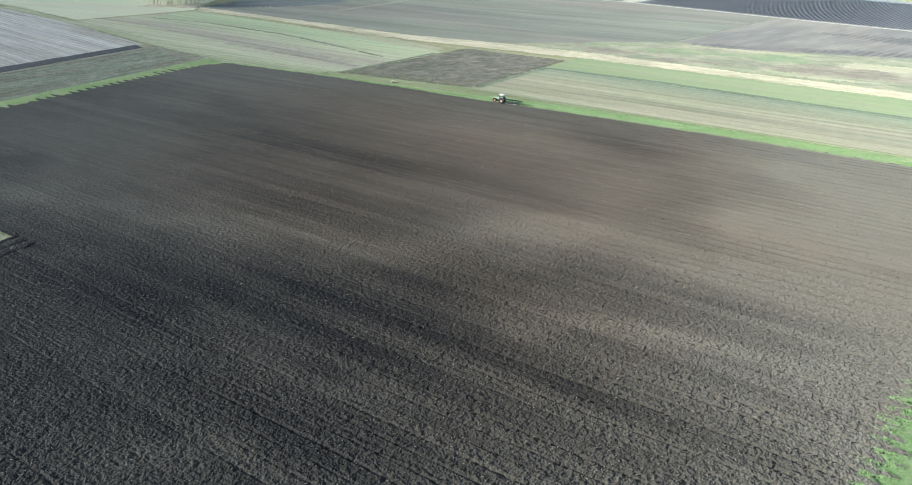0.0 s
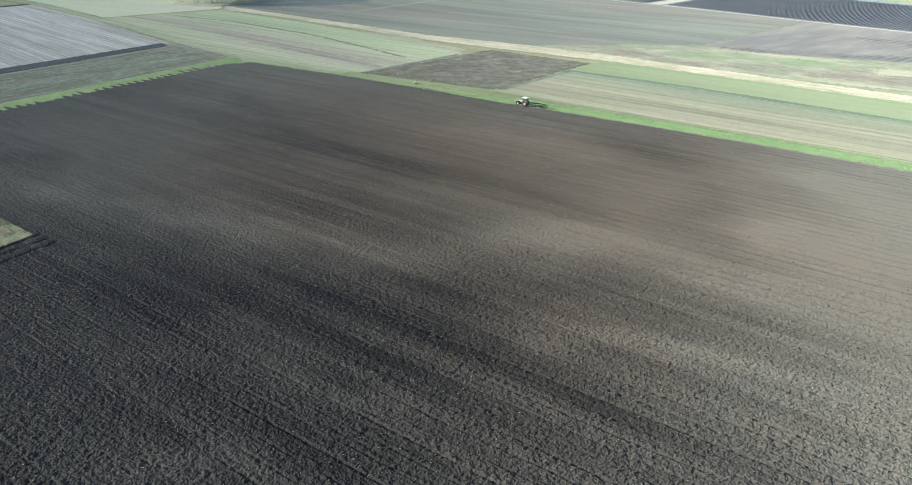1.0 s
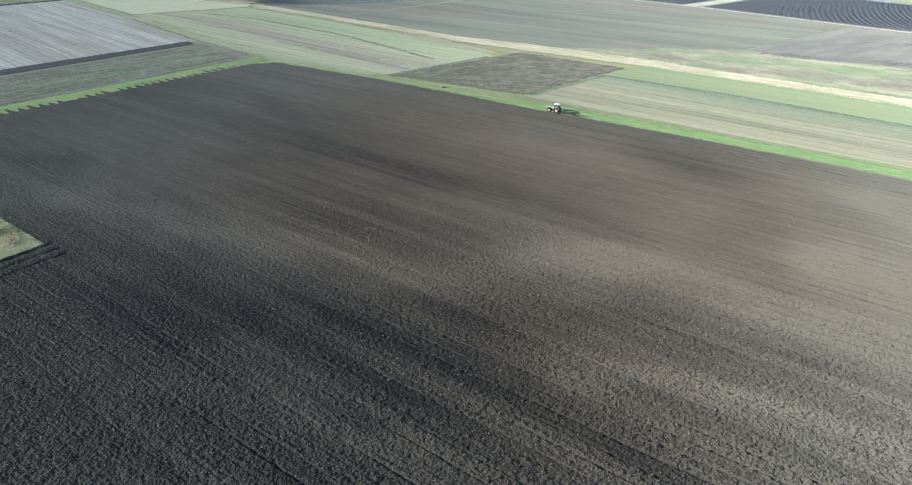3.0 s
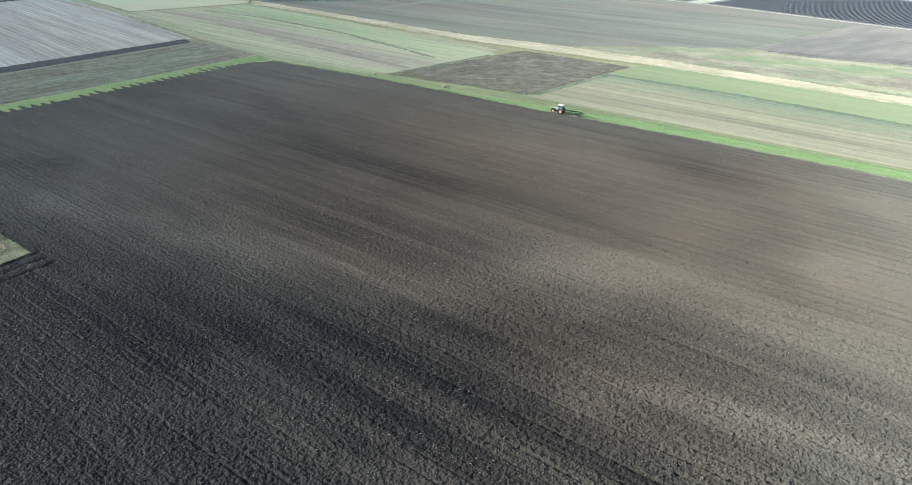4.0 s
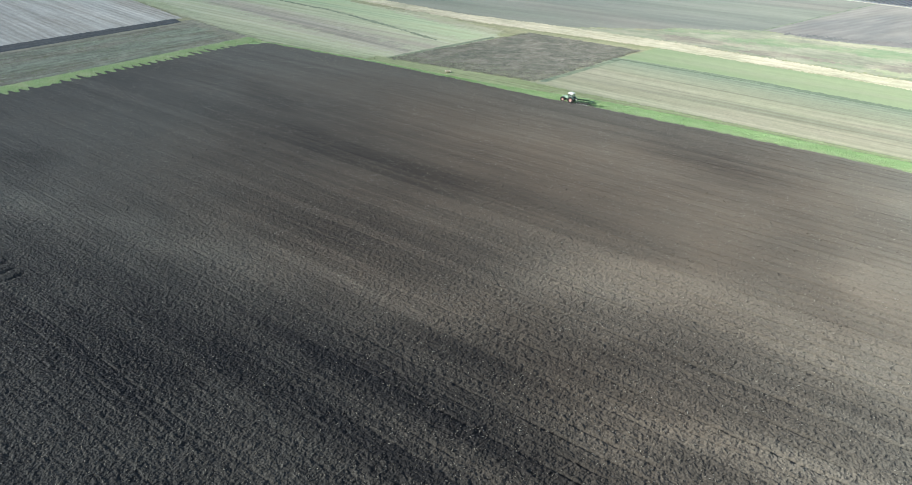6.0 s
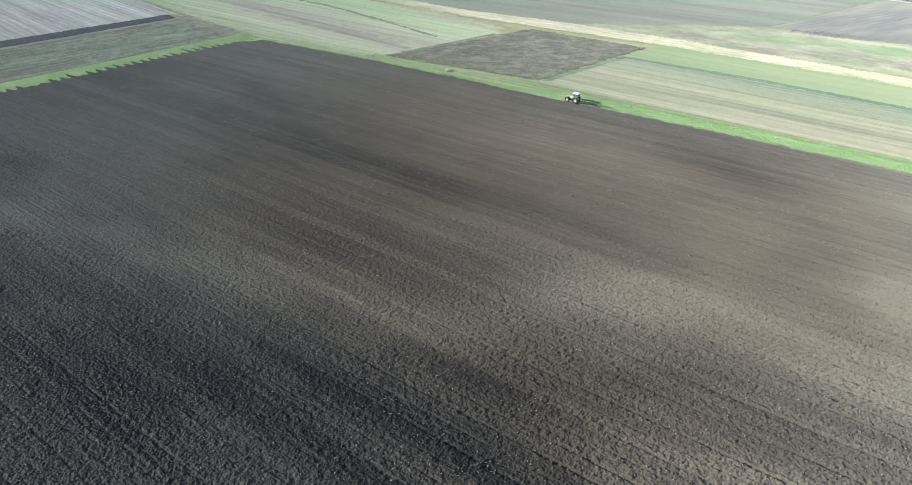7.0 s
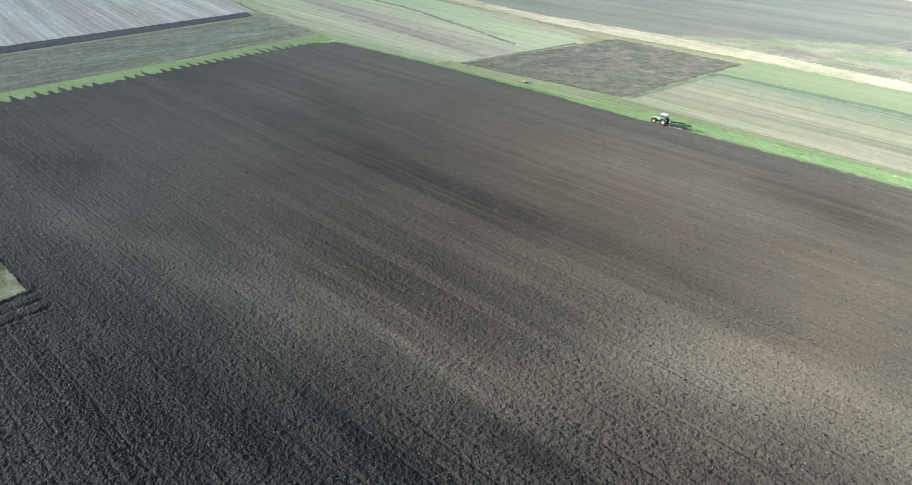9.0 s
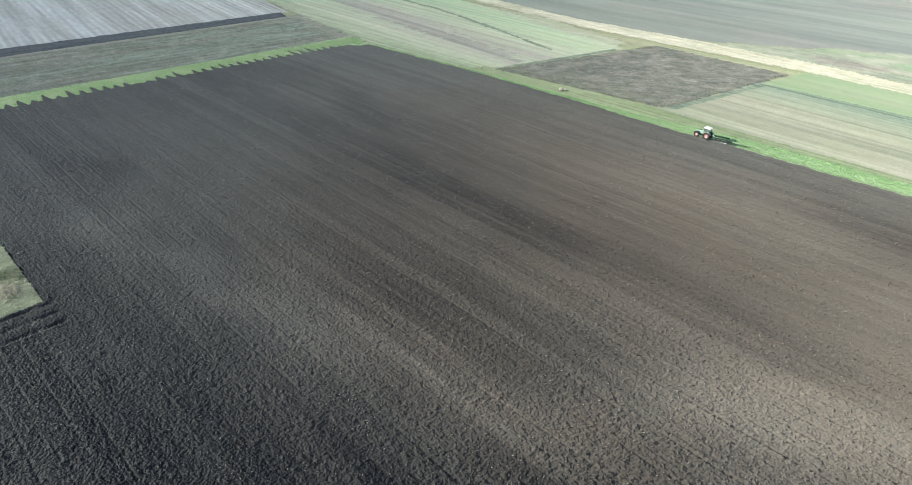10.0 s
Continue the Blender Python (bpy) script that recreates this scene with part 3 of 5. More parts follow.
for cx, cy, ra, rb, turn, kind, seed in ((-78, 265, 17, 5, 12, 0, 1), (-48, 263, 15, 4, 8, 0, 2), (8, 276, 30, 11, 8, 0, 3), (-58, 281, 13, 6, 20, 1, 4), (-27, 289, 20, 7, 12, 1, 5), (-30, 300, 24, 3, 12, 2, 6), (-5, 262, 20, 3, 3, 2, 7), (22, 296, 22, 6, 15, 2, 8), (-85, 281, 12, 4, 30, 1, 9)):
    q, ring = random.Random(seed), []
    for k in range(40):
        g = 2 * math.pi * k / 40
        w = 1 + 0.35 * math.sin(3 * g + seed) * q.uniform(0.4, 1) + q.uniform(-0.15, 0.15)
        ux, uy = ra * w * math.cos(g), rb * w * math.sin(g)
        c, d = math.cos(radians(turn)), math.sin(radians(turn))
        ring.append((cx + ux * c - uy * d, cy + ux * d + uy * c))
    patch(("brown_weeds", "green_weeds", "straw_patch")[kind], ring, -0.036 + 0.004 * seed, (WEEDS_BROWN, WEEDS_GREEN, TAN_GREEN)[kind], ("greyish brown dead weeds on the fallow", "fresh green weeds on the fallow", "straw-coloured grass on the fallow")[kind], 1.5, 0.35, seed)
patch("grey_field", [(-310, 246), (-250, 246), (-169, 244), (-128, 250), (-96, 276), (-61, 304), (-31, 417), (-120, 430), (-340, 437)], -0.06, GREY, "smooth grey-green field in early growth", 1.2, seed=11)
patch("brown_field", [(-63.5, 303), (-40, 300), (-8, 311), (27, 323), (200, 380), (200, 396), (30, 410), (-34, 417)], -0.03, BROWN, "bare greyish brown field with darker damp zones", 0.6, seed=12)
patch("damp_soil_band", [(-56, 303.5), (-40, 302), (-8, 313), (27, 325), (90, 347), (90, 362), (45, 346), (20, 334), (-12, 321), (-35, 310)], -0.02, DAMP_BROWN, "dark damp band along the edge of the bare field", 3.0, 1.5, seed=36)
patch("damp_soil_band", [(-8, 372), (12, 366), (30, 360), (60, 372), (40, 384), (10, 380)], -0.02, DAMP_BROWN, "dark damp patch in the bare field", 4.0, 1.5, seed=37)
patch("field_track", [(-247, 250), (-244, 250), (-236, 350), (-236, 440), (-239, 440), (-239, 350)], -0.045, LANE_PALE, "faint pale track across the grey field", 0.6, 2.0, seed=38)
patch("field_drain", [(-64.6, 303), (-63.5, 303), (-34.0, 417), (-35.1, 417)], -0.02, TEAL_DARK, "thin dark drain between two fields", 0.2, seed=13)
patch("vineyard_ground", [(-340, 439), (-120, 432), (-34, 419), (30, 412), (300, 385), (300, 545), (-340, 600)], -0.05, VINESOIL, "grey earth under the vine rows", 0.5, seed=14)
patch("vineyard_verge", [(-340, 436), (-120, 429), (-34, 416), (30, 409), (300, 381), (300, 383.5), (30, 411.8), (-34, 418.8), (-120, 431.6), (-340, 438.6)], -0.02, PALEROAD, "pale dry verge before the vine rows", 0.5, seed=15)
patch("farm_road", [(-129.5, 431), (-121, 431), (-107, 490), (-95, 560), (-104, 560), (-117, 490)], -0.03, PALEROAD, "pale dusty farm road between vineyards", 0.3, seed=16)
patch("grass_road", [(-388, 184), (-320, 176.5), (-244, 164.5), (-196, 160), (-190, 158.5), (-150, 164.0), (-114, 166.5), (-114, 169.5), (-150, 169.5), (-196, 167), (-244, 172), (-320, 182), (-390, 191)], -0.015, MARGIN, "light grass road along the field ends", 1.3, 0.9, seed=17)
patch("north_grass_strip", [(-190, 155), (-150, 160.5), (-114, 163), (-86, 164), (-57, 165.6), (1, 168.4), (120, 172), (120, 179.6), (-5, 176.9), (-40, 175.6), (-65, 174.0), (-77, 172.5), (-87, 170.9), (-94, 169.2), (-106, 167.3), (-118, 166.2), (-150, 163.2), (-190, 158.2)], 0.005, GREEN, "bright green strip of cover crop beside the ploughing", 0.35, 0.8, seed=18)
furrow = [(-72, 167.6), (-57, 168.3), (-38, 169.6), (-19, 170.5), (1, 171.2), (40, 172.3), (120, 173.8)]
patch("wheel_mark", [(px, py + 0.1) for px, py in furrow] + [(px, py + 0.6) for px, py in furrow[::-1]], 0.012, RUT, "flattened earthy wheel mark in the cover crop", 0.12, seed=48)
patch("grass_lane", [(-150, 162.8), (-118, 165.8), (-94, 168.8), (-77, 172.7), (-57, 174.8), (1, 177), (120, 179.5), (120, 181.8), (1, 179.5), (-57, 177.8), (-84, 176.2), (-100, 176.5), (-118, 174), (-150, 169.5)], -0.012, LANE, "worn olive grass lane along the fields", 0.5, 1.0, seed=29)
for off in (0.0, 1.6):
    inner = [(-118, 169.4), (-94, 171.2), (-77, 173.7), (-57, 175.6), (1, 177.6), (120, 180.1)]
    patch("wheel_rut", [(px, py + off) for px, py in inner] + [(px, py + off + 0.38) for px, py in inner[::-1]], -0.007, RUT, "worn wheel rut in the grass lane", 0.06, 1.5, seed=30)
patch("west_grass_strip", [(-198.6, -60), (-186, -60), (-186, 158.2), (-196.8, 159.5)], 0.0, GREEN, "bright green headland strip with ploughed teeth", 0.4, 0.8, seed=19)
patch("headland_furrow", [(-200.3, -60), (-199.3, -60), (-197.6, 158), (-198.5, 158)], 0.002, TEAL_DARK, "thin dark furrow behind the green headland", 0.15, 1.0, seed=39)
patch("stubble_lane", [(-234.8, -60), (-231.5, -60), (-232.5, 161.5), (-235.3, 162)], -0.03, LANE_PALE, "pale worn lane beside the dark soil strip", 0.6, 1.0, seed=31)
patch("weedy_corner", [(-236, 158), (-222, 157), (-206, 155), (-199.5, 153), (-197.5, 159.5), (-236, 164)], -0.028, LANE_PALE, "straw-coloured weedy field corner", 2.5, 1.0, seed=32)
patch("dry_grass_tongue", [(-205, 233), (-178, 229), (-160, 226), (-139, 222), (-140, 228), (-160, 233), (-185, 237)], -0.03, TAN_GREEN, "straw-coloured tongue of dry grass before the ditch", 2.2, 1.0, seed=33)
patch("square_edge_furrow", [(-147, 168.5), (-145, 169.2), (-136, 217), (-137.6, 218)], -0.02, TEAL_DARK, "dark green furrow along the ploughed patch", 0.3, 1.0, seed=34)
patch("crop_edge_shade", [(-97.5, 178.5), (-95.5, 179), (-88.5, 219), (-90.5, 219)], -0.02, TEAL_DARK, "dark green furrow beside the winter crop", 0.3, 1.0, seed=35)
patch("east_grass_strip", [(-14, -60), (-4, -60), (15.5, 60), (18.5, 70), (26, 100), (36, 128), (50, 170), (40, 170), (32, 128), (20, 85), (16.6, 70), (13.5, 56), (4, 20)], 0.0, GREEN, "bright green headland of cover crop beside a track", 0.3, 2, seed=20)
patch("dirt_track", [(-4, -60), (1, -60), (20.5, 58), (23.5, 70), (31, 100), (41, 128), (55, 170), (50, 170), (36, 128), (26, 100), (18.5, 70), (15.5, 60)], -0.01, DIRT, "greyish dirt track at the field edge", 0.2, 3, seed=21)


def strip_of_soil(name, corners, cell, amp, mat, label, seed):
    """A strip of rough turned ground between two long sides; corners: near left, near right, far right, far left."""
    a, b, c, d = (np.array(p, float) for p in corners)
    nu = int(np.linalg.norm(b - a) / cell)
    nv = int(np.linalg.norm(d - a) / cell)
    u, v = np.meshgrid(np.linspace(0, 1, nu), np.linspace(0, 1, nv))
    u3, v3 = u[..., None], v[..., None]
    p = (a * (1 - u3) + b * u3) * (1 - v3) + (d * (1 - u3) + c * u3) * v3
    edge = np.minimum(np.minimum(u, 1 - u) * nu, np.minimum(v, 1 - v) * nv)
    stray = np.exp(-edge / 5) * (1.3 if seed == 41 else 0.35)
    rng = np.random.default_rng(seed)
    x, y = p[..., 0] + stray * rng.uniform(-1, 1, u.shape), p[..., 1] + stray * rng.uniform(-1, 1, u.shape)
    z = np.where(edge < 1, -0.05, 0.02 + 3 * amp * rng.uniform(0, 1, x.shape) ** 3 + 0.6 * amp * value_noise(x, y, 2.2, seed + 2))
    k = np.arange(nu * nv).reshape(nv, nu)
    faces = np.stack([k[:-1, :-1], k[:-1, 1:], k[1:, 1:], k[1:, :-1]], -1).reshape(-1, 4)
    return tagged(mesh_object(name, np.stack([x, y, z], -1).reshape(-1, 3), faces, mat), label, "field", kind="structure")


strip_of_soil("rough_ploughed_patch", [(-145, 170), (-98, 178), (-89, 235), (-131, 233)], 0.45, 0.02, CLODDY, "rough grey-brown ploughed patch strewn with clods", 41)
strip_of_soil("dark_soil_strip", [(-244.6, -60), (-233.4, -60), (-234.6, 158.5), (-241.8, 160.5)], 0.5, 0.05, DARKSOIL, "dark freshly turned soil strip", 42)
strip_of_soil("far_soil_strip", [(-392, 60), (-386, 60), (-386.5, 183), (-391, 183)], 0.8, 0.10, DARKSOIL, "narrow dark soil strip in the far fields", 43)


# the large ploughed field
def ploughed_field():
    def growing(start, stop, first, last):
        out, at = [], start
        while at < stop:
            out.append(at)
            at += first + (last - first) * (at - start) / (stop - start)
        return np.array(out)

    ys = growing(12, 173, 0.125, 0.30)
    xs = np.concatenate([-growing(20, 198, 0.17, 0.31)[::-1], np.arange(-19.83, 48, 0.17)])
    x, y = np.meshgrid(xs, ys)
    rng = np.random.default_rng(9)
    x = x + rng.uniform(-0.07, 0.07, x.shape)
    y = y + rng.uniform(-0.05, 0.05, x.shape)
    z = soil_height(x, y)
    west, east = soil_limits(y)
    ragged = 0.35 * value_noise(x, y, 1.2, 51)
    inside = (x > west + ragged) & (x < east + 1.6 + ragged) & (y < interp(x, NORTH) + ragged)
    inside &= ~((x < -111 + ragged * 0.5) & (x > -150) & (y < 44.2 + ragged * 0.5) & (y > 30))
    inside &= ~((x < -187.5) & (y > 154 - (-187.5 - x)))
    inside &= (y > 9 + (x + 59) * 0.57) & (y > np.minimum(10 - (x + 59) * 0.42, 32))
    keep = inside[:-1, :-1] & inside[1:, :-1] & inside[:-1, 1:] & inside[1:, 1:]
    k = np.arange(x.size).reshape(x.shape)
    faces = np.stack([k[:-1, :-1], k[:-1, 1:], k[1:, 1:], k[1:, :-1]], -1)[keep]
    used, faces = np.unique(faces, return_inverse=True)
    faces = faces.reshape(-1, 4)
    verts = np.stack([x.ravel()[used], y.ravel()[used], z.ravel()[used]], 1)
    ob = mesh_object("ploughed_field", verts, faces, SOIL)
    shade_soil(ob, verts[:, 0], verts[:, 1], dry_haze_tone(verts[:, 0], verts[:, 1]))
    return tagged(ob, "freshly ploughed dark earth with furrows and paler dry zones", "field", kind="structure")


ploughed_field()


def ploughed_headland():
    """The near part of the same field, below and behind the flight, in coarser furrows."""
    x, y = np.meshgrid(np.arange(-125, 24, 0.5), np.arange(-60, 60, 0.4))
    q = np.random.default_rng(19)
    x, y = x + q.uniform(-0.11, 0.11, x.shape), y + q.uniform(-0.06, 0.06, x.shape)
    west, east = soil_limits(y)
    inside = (x > west + 0.5) & (x < east + 0.6) & ~((x < -112) & (x > -150) & (y < 43.9) & (y > 29))
    inside &= (y < 10 + (x + 59) * 0.57) | (y < 1 + np.minimum(10 - (x + 59) * 0.42, 32)) | (y < 13)
    inside &= ~((y > 30) & (x > -103) & (x < -50))
    keep = inside[:-1, :-1] & inside[1:, :-1] & inside[:-1, 1:] & inside[1:, 1:]
    k = np.arange(x.size).reshape(x.shape)
    faces = np.stack([k[:-1, :-1], k[:-1, 1:], k[1:, 1:], k[1:, :-1]], -1)[keep]
    used, faces = np.unique(faces, return_inverse=True)
    x, y = x.ravel()[used], y.ravel()[used]
    ob = mesh_object("ploughed_headland", np.stack([x, y, soil_height(x, y) - 0.12], 1), faces.reshape(-1, 4), SOIL, smooth=True)
    shade_soil(ob, x, y, dry_haze_tone(x, y))
    return tagged(ob, "dark ploughed earth with furrows at the near headland", "field", kind="structure")


ploughed_headland()


def clods(count, seed):
    """Loose lumps of earth on the furrows."""
    rng = np.random.default_rng(seed)
    x, y = rng.uniform(-195, 40, count * 3), 14 + 154 * rng.uniform(0, 1, count * 3) ** 1.5
    west, east = soil_limits(y)
    ok = (x > west + 1) & (x < east - 0.6) & (y < interp(x, NORTH) - 0.6) & (y > 11 + (x + 59) * 0.57) & (y > np.minimum(11 - (x + 59) * 0.42, 33))
    ok &= ~((x < -110) & (x > -150) & (y < 44.8))
    x, y = x[ok][:count], y[ok][:count]
    n = len(x)
    size = np.exp(np.minimum(rng.normal(-2.65, 0.35, n), -1.85))
    z = soil_height(x, y) + size * 0.1
    unit = np.array([(1, 0, 0), (0, 1, 0), (-1, 0, 0), (0, -1, 0), (0, 0, 0.8)], float)
    lump = unit[None] * rng.uniform(0.6, 1.3, (n, 5, 1)) + rng.normal(0, 0.22, (n, 5, 3))
    turn = rng.uniform(0, 2 * np.pi, n)
    c, s = np.cos(turn)[:, None], np.sin(turn)[:, None]
    lump = np.stack([lump[..., 0] * c - lump[..., 1] * s, lump[..., 0] * s + lump[..., 1] * c, lump[..., 2]], -1)
    verts = lump * size[:, None, None] + np.stack([x, y, z], 1)[:, None]
    tri = np.array([(0, 1, 4), (1, 2, 4), (2, 3, 4), (3, 0, 4)])
    faces = (np.arange(n) * 5)[:, None, None] + tri
    ob = mesh_object("soil_clods", verts.reshape(-1, 3), faces.reshape(-1, 3), SOIL)
    shade_soil(ob, np.repeat(x, 5), np.repeat(y, 5), np.repeat(np.clip(dry_haze_tone(x, y) + rng.uniform(-0.1, 0.3, n), 0, 1.3), 5))
    return tagged(ob, "loose clods of dark earth lying on the furrows", "clods", kind="stuff")


clods(110000, 10)


def straw_litter(count, seed):
    """Short pale stalks turned up by the plough, lying about on the soil."""
    q = np.random.default_rng(seed)
    x, y = q.uniform(-195, 30, count * 2), 14 + 154 * q.uniform(0, 1, count * 2) ** 1.4
    west, east = soil_limits(y)
    ok = (x > west + 1) & (x < east - 0.6) & (y < interp(x, NORTH) - 0.6) & (y > 11 + (x + 59) * 0.57) & (y > np.minimum(11 - (x + 59) * 0.42, 33))
    ok &= ~((x < -110) & (x > -150) & (y < 44.8)) & (q.uniform(-0.6, 1, count * 2) < 0.5 + value_noise(x, furrow_line(x, y) * 4, 9, 45))
    x, y = x[ok][:count], y[ok][:count]
    n = len(x)
    c = np.stack([x, y, soil_height(x, y) + 0.07], 1)
    a, tilt = q.uniform(0, 2 * np.pi, n), q.normal(0, 0.5, n)
    half, thick = q.uniform(0.04, 0.13, n), q.uniform(0.012, 0.034, n)
    way = np.stack([np.cos(a) * np.cos(tilt), np.sin(a) * np.cos(tilt), np.sin(tilt)], 1) * half[:, None]
    side = np.stack([-np.sin(a), np.cos(a), q.normal(0, 0.6, n)], 1) * thick[:, None]
    verts = np.stack([c - way - side, c + way - side, c + way + side, c - way + side], 1).reshape(-1, 3)
    ob = mesh_object("straw_litter", verts, np.arange(n * 4).reshape(n, 4), STRAW)
    return tagged(ob, "pale straw stalks and roots scattered over the ploughed soil", "straw", kind="stuff")


STRAW = leaf_material("pale_straw", (0.16, 0.155, 0.135), (0.48, 0.46, 0.40), (0.24, 0.225, 0.19))
straw_litter(46000, 12)


# the grass island in the ploughland
def grass_island():
    xs, ys = np.arange(-150, -110.3, 0.4), np.arange(29, 44.6, 0.4)
    x, y = np.meshgrid(xs, ys)
    inner = np.minimum(np.minimum(x + 150, -110.5 - x), np.minimum(y - 29, 44.5 - y))
    z = 0.34 * np.clip(inner / 0.5, 0, 1) ** 0.5 + 0.06 * value_noise(x, y, 1.5, 61) * np.clip(inner, 0, 1) - 0.02
    k = np.arange(x.size).reshape(x.shape)
    faces = np.stack([k[:-1, :-1], k[:-1, 1:], k[1:, 1:], k[1:, :-1]], -1).reshape(-1, 4)
    return tagged(mesh_object("grass_island", np.stack([x, y, z], -1).reshape(-1, 3), faces, ISLAND, smooth=True),
                  "raised island of pale grass left in the ploughing", "grass bank", kind="structure")


grass_island()

# ---------------------------------------------------------------- grass, reeds
rng = np.random.default_rng(70)


def strip_points(count, x0, x1, low, high):
    x = rng.uniform(x0, x1, count)
    lo, hi = low(x), high(x)
    return x, lo + (hi - lo) * rng.uniform(0, 1, count)


GREEN_TOP = [(-190, 158.4), (-150, 163.4), (-118, 166.4), (-106, 167.5), (-94, 169.4), (-87, 171.3), (-77, 172.9), (-65, 174.4), (-40, 176.0), (-5, 177.3), (120, 180)]
x, y = strip_points(26000, -188, 45, lambda a: interp(a, NORTH) + 0.15, lambda a: interp(a, GREEN_TOP))
blades("north_cover_crop", x, y, np.zeros_like(x), np.full(x.shape, 0.16), 0.10, BLADE_GREEN, "low bright green cover crop along the ploughed edge", "grass", 4, 71, 0.9)
y = rng.uniform(35, 159, 26000)
west, east = soil_limits(y)
x = -198.4 + (west + 198.2) * rng.uniform(0, 1, len(y))
blades("west_cover_crop", x, y, np.zeros_like(x), np.full(x.shape, 0.24), 0.12, BLADE_HAZED, "low bright green cover crop on the headland", "grass", 4, 72, 0.9)
y = rng.uniform(52, 96, 14700)
west, east = soil_limits(y)
wide = interp(y, EAST) + 5.2 - east
x = east - 0.5 + (wide + 0.5) * rng.uniform(0, 1, len(y)) ** 0.8
clump = value_noise(x, y, 0.9, 55) + 0.7 * value_noise(x, y, 2.6, 56) + (x - east) * 0.9 + 0.25
x, y, east = x[clump > 0.1], y[clump > 0.1], east[clump > 0.1]
blades("east_cover_crop", x, y, np.where(x < east + 1.5, 0.2, 0.0), np.full(x.shape, 0.17), 0.095, BLADE_BRIGHT, "leafy bright green cover crop beside the dirt track", "grass", 7, 73, 1.0)
BANK_LOW = [(-300, 239), (-240, 239.5), (-162, 236.5), (-127, 240), (-86, 244), (-31, 245), (60, 245)]
x, y = strip_points(500, -300, 55, lambda a: interp(a, BANK_LOW) - 0.3, lambda a: interp(a, BANK_LOW) + 1.6)
clump = value_noise(x, y, 4.0, 57) > -0.1
x, y = x[clump], y[clump]
blades("ditch_reeds", x, y, np.full(x.shape, -0.02), np.full(x.shape, 0.13), 0.2, BLADE_TAN, "dry straw-coloured reeds along the ditch", "reeds", 4, 74, 0.6)
u, w = rng.uniform(0, 1, 3500), rng.uniform(0, 1, 3500)
keep = rng.uniform(0, 1, 3500) < 0.15 + 0.9 * np.clip(1 - 2.2 * np.minimum(w, u * 1.6), 0, 1)
u, w = u[keep], w[keep]
x, y = -146 + 47 * u + 14 * w - 5 * u * w, 169 + 8.5 * u + 63 * w - 6 * u * w
blades("patch_weeds", x, y, np.full(x.shape, 0.02), np.full(x.shape, 0.16), 0.16, BLADE_DULL, "dull green weeds creeping over the ploughed patch", "weeds", 4, 78, 0.9)
u, w = rng.uniform(0, 1, 4500), np.abs(rng.normal(0, 0.10, 4500))
x, y = -146 + 48 * u + 14 * w, 169 + 8.5 * u + 63 * w
blades("edge_weeds", x, y, np.full(x.shape, 0.01), np.full(x.shape, 0.09), 0.17, BLADE_OLIVE, "olive weeds thinning out over the near edge of the ploughed patch", "weeds", 4, 81, 1.0)
u, w = 1 - np.abs(rng.normal(0, 0.05, 1400)), rng.uniform(0, 1, 1400)
x, y = -146 + 48 * u + 14 * w - 5 * u * w, 169 + 9 * u + 64 * w - 6 * u * w
blades("edge_weeds", x, y, np.full(x.shape, 0.01), np.full(x.shape, 0.09), 0.17, BLADE_OLIVE, "olive weeds along the long edge of the ploughed patch", "weeds", 4, 82, 1.0)
x, y = rng.uniform(-233, -200, 5000), rng.uniform(60, 158, 5000)
keep = value_noise(x, y, 5, 58) + 0.6 * value_noise(x, y, 1.7, 59) > 0.0
x, y = x[keep], y[keep]
blades("stubble_weeds", x, y, np.full(x.shape, -0.04), np.full(x.shape, 0.15), 0.14, BLADE_DULL, "dull weeds and stalks scattered over the stubble", "weeds", 4, 79, 0.9)
x, y = rng.uniform(-149, -110.8, 5000), rng.uniform(30, 44.2, 5000)
blades("island_grass", x, y, np.full(x.shape, 0.3), np.full(x.shape, 0.14), 0.07, BLADE_PALE, "pale dry grass on the island in the ploughing", "grass", 5, 75, 0.9)
x, y = rng.uniform(-121.8, -118.6, 1500) + rng.normal(0, 0.25, 1500), rng.uniform(31, 44.0, 1500)
blades("bluish_grass", x, y, np.full(x.shape, 0.31), np.full(x.shape, 0.17), 0.08, BLADE_DULL, "darker bluish green grass across the island", "grass", 5, 83, 0.9)


